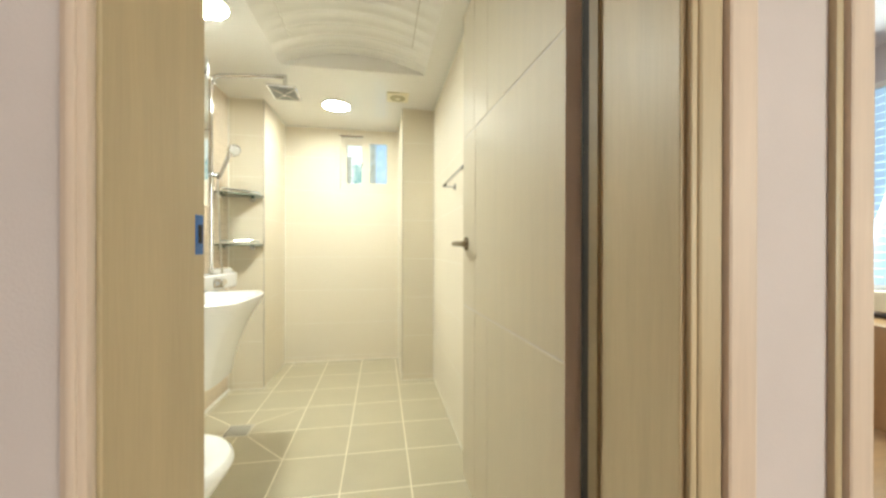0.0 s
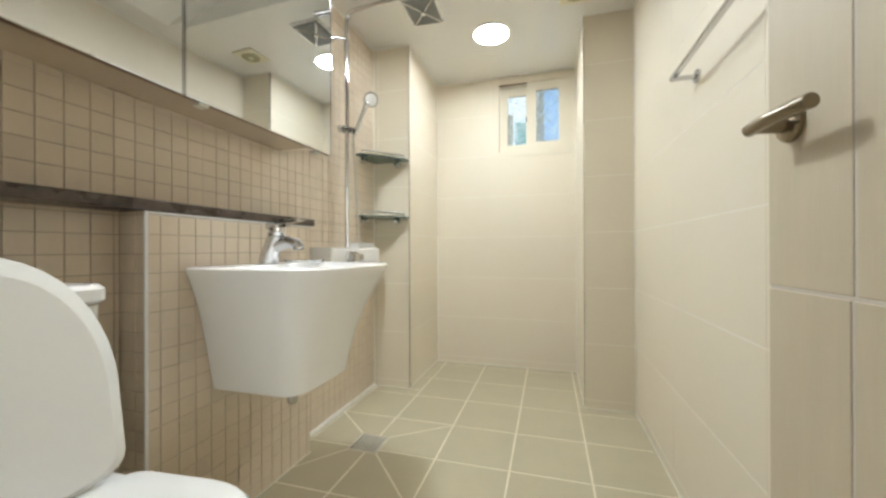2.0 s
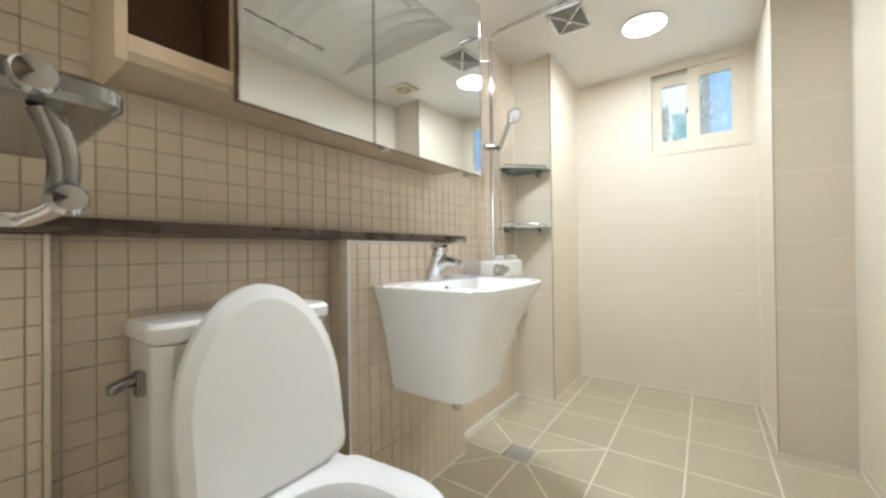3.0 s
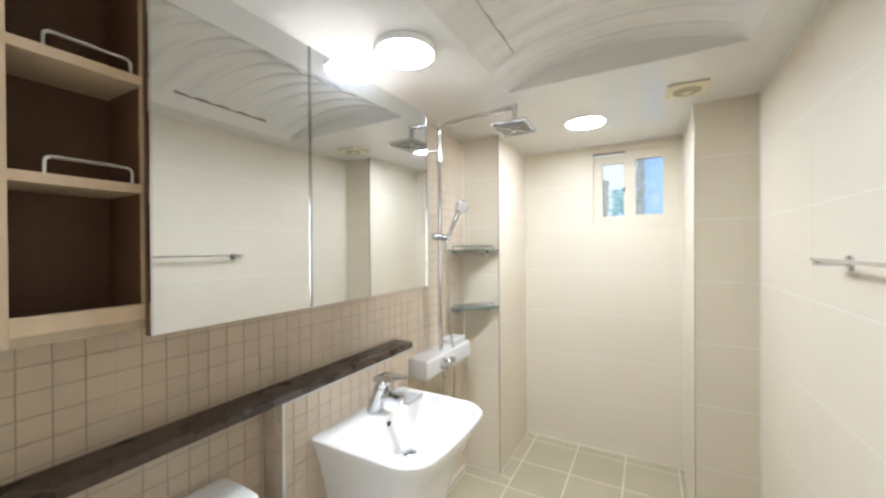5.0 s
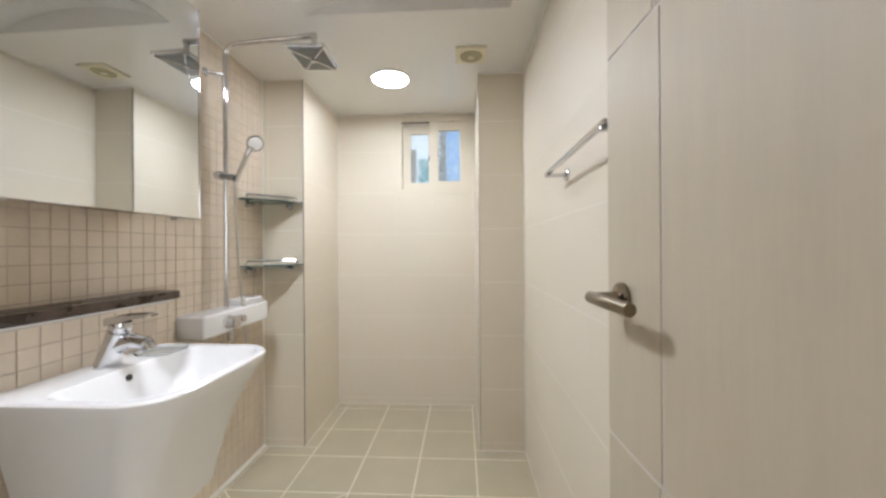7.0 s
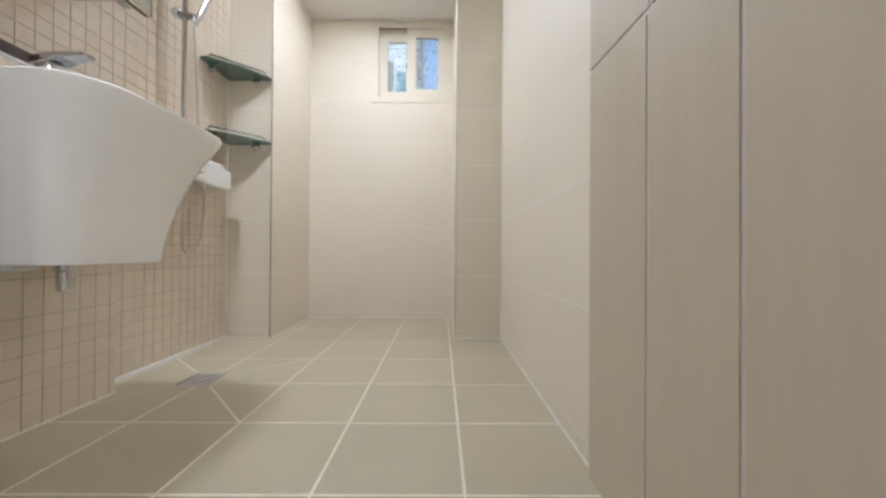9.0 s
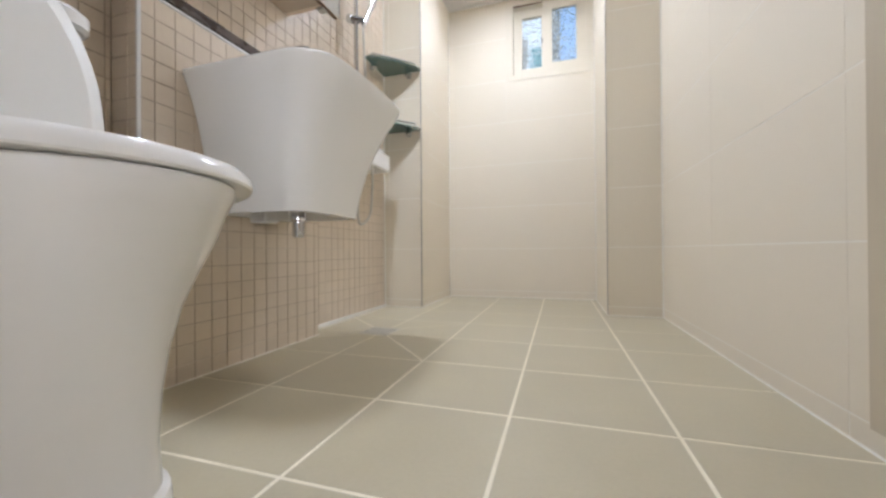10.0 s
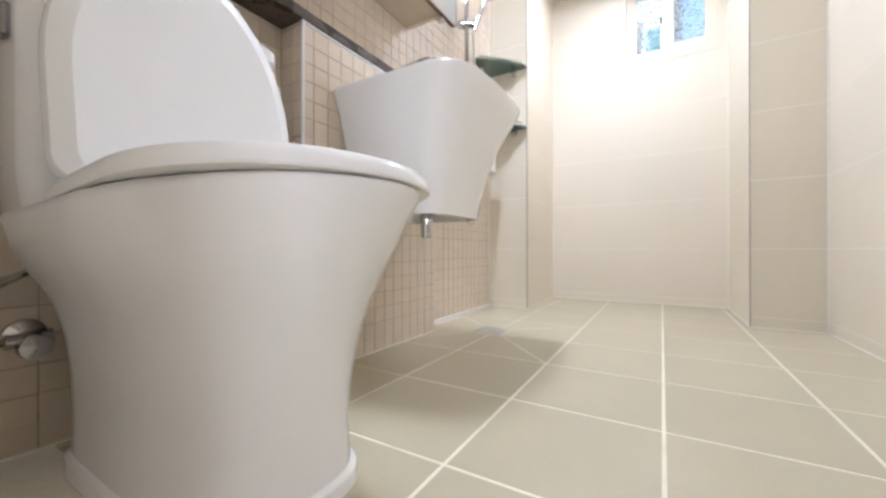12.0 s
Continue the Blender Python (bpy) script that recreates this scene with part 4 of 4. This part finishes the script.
def corner_shelf(z):
    s = thing("corner_shelf", "green glass corner shelf with chrome rail in the shower", "shelf", group="shower corner shelves")
    x0, y1 = WEST + 0.006, COL_Y - 0.006
    outline = [(x0, y1), (x0, y1 - 0.235), (x0 + 0.035, y1 - 0.242), (x0 + 0.15, y1 - 0.14), (x0 + 0.232, y1 - 0.04), (x0 + 0.235, y1)]
    part("glass", loft(bmesh.new(), [[(x, y, z - 0.004) for x, y in outline], [(x, y, z + 0.004) for x, y in outline]]), M_GLASS, s, "green glass plate")
    a, b = (x0 + 0.028, y1 - 0.215), (x0 + 0.212, y1 - 0.03)
    part("rail", tube(bmesh.new(), bent([(*a, z), (*a, z + 0.028), (*b, z + 0.028), (*b, z)], 0.012), 0.0048, 10), M_CHROME, s, "chrome shelf rail")
    for px, py, axis in ((WEST, y1 - 0.16, "x"), (x0 + 0.16, COL_Y, "y")):
        sgn = 1 if axis == "x" else -1
        part("bracket", spun(bmesh.new(), (px, py, z - 0.021), [(0, 0), (0.017, 0), (0.017, sgn * 0.012), (0.012, sgn * 0.018), (0.012, sgn * 0.040), (0.009, sgn * 0.044), (0, sgn * 0.044)], axis, 16), M_CHROME, s, "chrome shelf bracket")
    return s


corner_shelf(1.398)
corner_shelf(1.048)

# ---- towel bar, paper holder ----
towel = thing("towel_bar", "slim chrome towel bar on the cream tiled wall", "towel bar")
part("bar", boxed(0.392, 0.408, 1.425, 1.945, 1.376, 1.385, 0.002), M_CHROME, towel)
for ty in (1.445, 1.918):
    part("post", boxed(0.39, EAST - 0.006, ty - 0.008, ty + 0.008, 1.365, 1.3765, 0.003), M_CHROME, towel)
    part("rosette", spun(bmesh.new(), (EAST, ty, 1.372), [(0, 0), (0.02, 0), (0.02, -0.006), (0.017, -0.009), (0, -0.009)], "x", 20), M_CHROME, towel)

holder = thing("paper_holder", "chrome toilet paper holder with a cover plate", "paper holder")
HY = SOUTH + 0.062
part("cover", loft(bmesh.new(), [rrect(-0.600, -0.380, SOUTH + 0.008, SOUTH + 0.084, 1.016, 0.01, 0.02), rrect(-0.602, -0.376, SOUTH + 0.004, SOUTH + 0.090, 1.021, 0.01, 0.024),
                                 rrect(-0.602, -0.376, SOUTH + 0.004, SOUTH + 0.090, 1.031, 0.01, 0.024), rrect(-0.600, -0.382, SOUTH + 0.008, SOUTH + 0.082, 1.036, 0.01, 0.02)]), M_CHROME_DIM, holder)
part("cover_end", spun(bmesh.new(), (-0.376, HY - 0.02, 1.026), [(0, -0.004), (0.011, -0.004), (0.012, 0.004), (0.010, 0.008), (0, 0.009)], "x", 18), M_CHROME, holder, "bright round chrome end cap")
part("arm", tube(bmesh.new(), bent([(-0.408, HY - 0.012, 1.017), (-0.412, HY, 0.985), (-0.424, HY - 0.002, 0.952)], 0.02), 0.009, 14), M_CHROME_DIM, holder)
part("roller", tube(bmesh.new(), bent([(-0.410, HY, 0.955), (-0.47, HY, 0.952), (-0.585, HY - 0.004, 0.95), (-0.595, SOUTH + 0.005, 0.95)], 0.02), 0.0075, 14), M_CHROME, holder)
part("roller_knob", spun(bmesh.new(), (-0.412, HY, 0.955), [(0, -0.004), (0.011, -0.003), (0.012, 0.006), (0.009, 0.011), (0, 0.012)], "x", 16), M_CHROME, holder)
part("wall_plate", boxed(-0.52, -0.42, SOUTH, SOUTH + 0.008, 0.97, 1.016, 0.003), M_CHROME, holder)

# ---- ceiling lights, vent, floor drain ----
for lx, ly, drop, glow in ((-0.725, 1.662, 0.026, M_LAMP_NEAR), (-0.288, 2.78, 0.014, M_LAMP_FAR)):
    light = thing("ceiling_light", "round white ceiling light, switched on", "ceiling light", group="ceiling lights")
    part("rim", spun(bmesh.new(), (lx, ly, CEIL), [(0, 0), (0.104, 0), (0.107, -0.004), (0.107, -drop + 0.004), (0.103, -drop), (0.099, -drop), (0.098, -drop + 0.006), (0, -drop + 0.006)], "z", 48), M_WHITE, light)
    part("diffuser", spun(bmesh.new(), (lx, ly, CEIL - drop), [(0, 0.005), (0.0975, 0.005), (0.0975, 0.001), (0.09, -0.0005), (0, -0.002)], "z", 48), glow, light, "glowing white diffuser")
vent = thing("ceiling_vent", "ivory ceiling exhaust vent with a round grille", "vent")
part("vent_plate", boxed(0.088, 0.243, 2.477, 2.632, CEIL - 0.012, CEIL, 0.005), M_VENT, vent)
part("vent_ring", spun(bmesh.new(), (0.1655, 2.5545, CEIL - 0.012), [(0, 0), (0.055, 0), (0.053, -0.004), (0.045, -0.002), (0, -0.002)], "z", 32), M_VENT_IN, vent, "olive vent throat")
part("vent_disc", spun(bmesh.new(), (0.1655, 2.5545, CEIL - 0.014), [(0, 0), (0.012, 0), (0.017, -0.006), (0, -0.007)], "z", 20), M_VENT, vent)

DR_X0, DR_X1, DR_Y0, DR_Y1 = -0.805, -0.672, 2.052, 2.19
drain = thing("floor_drain", "square slotted stainless steel floor drain", "floor drain")
part("drain_rim", boxes((DR_X0, DR_X1, DR_Y0, DR_Y0 + 0.008, -0.002, 0.0), (DR_X0, DR_X1, DR_Y1 - 0.008, DR_Y1, -0.002, 0.0), (DR_X0, DR_X0 + 0.008, DR_Y0 + 0.008, DR_Y1 - 0.008, -0.002, 0.0), (DR_X1 - 0.008, DR_X1, DR_Y0 + 0.008, DR_Y1 - 0.008, -0.002, 0.0)), M_GRATE, drain)
part("drain_well", boxed(DR_X0 + 0.008, DR_X1 - 0.008, DR_Y0 + 0.008, DR_Y1 - 0.008, -0.0007, -0.0003), M_DARK, drain)
for k in range(10):
    gx = DR_X0 + 0.013 + k * 0.0115
    part("slat", boxed(gx, gx + 0.0085, DR_Y0 + 0.008, DR_Y1 - 0.008, -0.0004, 0.0002), M_GRATE, drain)


# ---- pieces: floor tiles, wall tiles, mosaic ----
def shrunk(poly, d):
    """A convex polygon (counter-clockwise) with every edge moved inwards by d."""
    n, out = len(poly), []
    for i in range(n):
        p, q, r = Vector(poly[i - 1]), Vector(poly[i]), Vector(poly[(i + 1) % n])
        a, b = (q - p).normalized(), (r - q).normalized()
        na, nb = Vector((-a.y, a.x)), Vector((-b.y, b.x))
        k = 1 + na.dot(nb)
        out.append(q + (na + nb) * (d / k))
    return out


def slab(poly, joint, thick, ease):
    """A tile with an eased edge: its face at height 0, facing +z."""
    bm = bmesh.new()
    outer_ring, top_ring = shrunk(poly, joint / 2), shrunk(poly, joint / 2 + ease)
    loft(bm, [[(*p, -thick) for p in outer_ring], [(*p, -ease * 0.5) for p in outer_ring], [(*p, 0) for p in top_ring]], cap_start=False)
    return bm


for i in range(-4, 3):
    for j in range(-3, 8):
        x0, y1 = -0.12 + 0.3 * i, 2.68 + 0.3 - 0.3 * j + 0.3
        x1, y0 = x0 + 0.3, y1 - 0.3
        inside = x0 >= COL_L and x1 <= COL_R
        for cx0, cx1, cy0, cy1 in ((COL_L, COL_R, SOUTH, NORTH),) if inside else ((WEST, EAST, SOUTH, COL_Y), (COL_L, COL_R, COL_Y, NORTH)):
            a, b, c, d = max(x0, cx0), min(x1, cx1), max(y0, cy0), min(y1, cy1)
            if b - a < 0.012 or d - c < 0.012:
                continue
            if a < DR_X1 and b > DR_X0 and c < DR_Y1 and d > DR_Y0:
                # cut to fall towards the drain: split along the diagonal at the drain's corner
                left, low = x0 < DR_X0, y0 < DR_Y0
                px, py = (DR_X0 if left else DR_X1), (DR_Y0 if low else DR_Y1)
                ix, iy = (b if left else a), (d if low else c)      # inner corner of the tile, under the drain
                ox, oy = (a if left else b), (c if low else d)      # outer corner
                polys = [[(ox, oy), (px, py), (px, iy), (ox, iy)], [(ox, oy), (ix, oy), (ix, py), (px, py)]]
            else:
                polys = [[(a, c), (b, c), (b, d), (a, d)]]
            for poly in polys:
                area = sum(poly[k - 1][0] * poly[k][1] - poly[k][0] * poly[k - 1][1] for k in range(len(poly)))
                poly = poly if area > 0 else poly[::-1]
                part("floor_tile", slab(poly, 0.0068, 0.006, 0.0007), M_FLOOR, floor)

TILES = {}


def tile_mesh(w, h, joint, ease, mat):
    # the large tiles stand almost edge to edge sideways
    tight = 0.0011 if h > 0.2 and w > 0.2 else 0.0
    key = (round(w, 3), round(h, 3), mat.name)
    if key not in TILES:
        TILES[key] = finish("tile", slab([(-tight, 0), (w + tight, 0), (w + tight, h), (-tight, h)], joint, 0.004, ease), mat)
    return TILES[key]


FACES = {"east": ((0, -1, 0), (0, 0, 1), (-1, 0, 0)), "west": ((0, 1, 0), (0, 0, 1), (1, 0, 0)), "south": ((1, 0, 0), (0, 0, 1), (0, -1, 0)), "north": ((-1, 0, 0), (0, 0, 1), (0, 1, 0))}


def turned(way, at):
    u, v, n = (Vector(a) for a in FACES[way])
    m = Matrix((u, v, n)).transposed().to_4x4()
    m.translation = at
    return m


def wall_tiles(parent, way, at, u0, u1, z0, z1, step_u, step_v, first_u, joint, ease, mat, holes=(), name="tile"):
    """Tiles on a wall plane. way names the wall's facing: east faces -x, west +x, south -y. at is the plane's fixed coordinate."""
    rows_z = [z0] + [z for z in (0.045 + step_v * k for k in range(60)) if z0 + 0.005 < z < z1 - 0.005] + [z1]
    cols = [u0] + [u for u in (first_u + step_u * k for k in range(-80, 80)) if u0 + 0.005 < u < u1 - 0.005] + [u1]
    for a, b in zip(cols, cols[1:]):
        for c, d in zip(rows_z, rows_z[1:]):
            pieces = [(a, b, c, d)]
            for hu0, hu1, hz0, hz1 in holes:
                cut = []
                for p, q, r, s in pieces:
                    if q <= hu0 or p >= hu1 or s <= hz0 or r >= hz1:
                        cut.append((p, q, r, s))
                        continue
                    cut += [(p, hu0, r, s)] if p < hu0 else []
                    cut += [(hu1, q, r, s)] if q > hu1 else []
                    p2, q2 = max(p, hu0), min(q, hu1)
                    cut += [(p2, q2, r, hz0)] if r < hz0 else []
                    cut += [(p2, q2, hz1, s)] if s > hz1 else []
                pieces = cut
            for p, q, r, s in pieces:
                if q - p < 0.008 or s - r < 0.008:
                    continue
                ob = new(name, tile_mesh(q - p, s - r, joint, ease, mat))
                ob.parent = parent
                place = {"east": (at, q, r), "west": (at, p, r), "south": (p, at, r), "north": (q, at, r)}[way]
                ob.matrix_local = turned(way, place)


J, EASE = 0.0032, 0.0003
wall_tiles(wall_east, "east", EAST, 0.6, COL_Y, 0, CEIL, 0.6, 0.3, 2.165, J, EASE, M_WALL)
wall_tiles(wall_north, "south", NORTH, COL_L, COL_R, 0, CEIL, 1.2, 0.3, -2.0, J, EASE, M_WALL, holes=[(WIN_X0 - 0.008, WIN_X1 + 0.008, WIN_Z0 - 0.008, WIN_Z1 + 0.006)])
wall_tiles(column_west, "south", COL_Y, WEST, COL_L, 0, CEIL, 0.6, 0.3, 5, J, EASE, M_COLUMN)
wall_tiles(column_west, "west", COL_L, COL_Y, NORTH, 0, CEIL, 0.62, 0.3, COL_Y, J, EASE, M_WALL)
wall_tiles(column_east, "south", COL_Y, COL_R, EAST, 0, CEIL, 0.6, 0.3, 5, J, EASE, M_COLUMN)
wall_tiles(column_east, "east", COL_R, COL_Y, NORTH, 0, CEIL, 0.62, 0.3, COL_Y, J, EASE, M_WALL)
wall_tiles(wall_south, "north", SOUTH, WEST, DOOR_X0 - 0.03, 0, CEIL, 0.6, 0.3, -0.27, J, EASE, M_WALL)

MJ, ME = 0.0027, 0.0009
# mosaic on the piers, and on the wall round the toilet
wall_tiles(pier, "west", PIER_X, PIER_Y0 + 0.006, PIER_Y1, 0, PIER_Z - 0.004, 0.05, 0.05, 0.965, MJ, ME, M_MOSAIC, name="mosaic_tile")
wall_tiles(pier, "south", PIER_Y0, WEST, PIER_X - 0.004, 0, PIER_Z, 0.05, 0.05, -1.03, MJ, ME, M_MOSAIC, name="mosaic_tile")
wall_tiles(low_pier, "west", LOW_X, SOUTH, LOW_Y - 0.006, 0, PIER_Z, 0.05, 0.05, 0.965, MJ, ME, M_MOSAIC, name="mosaic_tile")
wall_tiles(wall_west, "west", WEST, LOW_Y, PIER_Y0, 0, PIER_Z, 0.05, 0.05, 0.965, MJ, ME, M_MOSAIC, name="mosaic_tile")


def mosaic_sheet(areas):
    """The rest of the mosaic: the same tiles, joined."""
    verts, faces = [], []
    for y0, y1, z0, z1 in areas:
        cols = [y0] + [u for u in (0.965 + 0.05 * k for k in range(-20, 60)) if y0 + 0.005 < u < y1 - 0.005] + [y1]
        rows_z = [z0] + [z for z in (0.045 + 0.05 * k for k in range(60)) if z0 + 0.005 < z < z1 - 0.005] + [z1]
        for a, b in zip(cols, cols[1:]):
            for c, d in zip(rows_z, rows_z[1:]):
                k, h = len(verts), MJ / 2
                for x, g in ((WEST - 0.004, h), (WEST - ME / 2, h), (WEST, h + ME)):
                    verts.extend([(x, a + g, c + g), (x, b - g, c + g), (x, b - g, d - g), (x, a + g, d - g)])
                for s in (0, 4):
                    for i in range(4):
                        j = (i + 1) % 4
                        faces.append((k + s + i, k + s + j, k + s + 4 + j, k + s + 4 + i))
                faces.append((k + 8, k + 9, k + 10, k + 11))
    me = bpy.data.meshes.new("mosaic_sheet")
    me.from_pydata(verts, [], faces)
    me.materials.append(M_MOSAIC_FAR)
    ob = new("mosaic_sheet", me)
    ob.parent = wall_west
    return tagged(ob, "joined small beige mosaic tiles", kind="stuff")


mosaic_sheet([(SOUTH, COL_Y, PIER_Z + 0.03, CEIL), (PIER_Y1, COL_Y, 0, PIER_Z + 0.03)])
# paler joints between the tile sheets
joints = bmesh.new()
for k in range(8):
    z = 0.045 + 0.3 * k
    for x, y0, y1, top in ((WEST, SOUTH, COL_Y, CEIL), (PIER_X, PIER_Y0 + 0.006, PIER_Y1, PIER_Z)):
        if z < top and not (x == WEST and abs(z - PIER_Z - 0.01) < 0.03):
            box(joints, x - 0.0026, x - 0.0006, y0, y1, z - 0.0017, z + 0.0017)
for y in (0.965, 1.565, 2.165):
    box(joints, WEST - 0.0026, WEST - 0.0006, y - 0.0017, y + 0.0017, 0, CEIL)
part("sheet_joints", joints, M_SHEET_GROUT, wall_west, "pale joints between mosaic sheets")
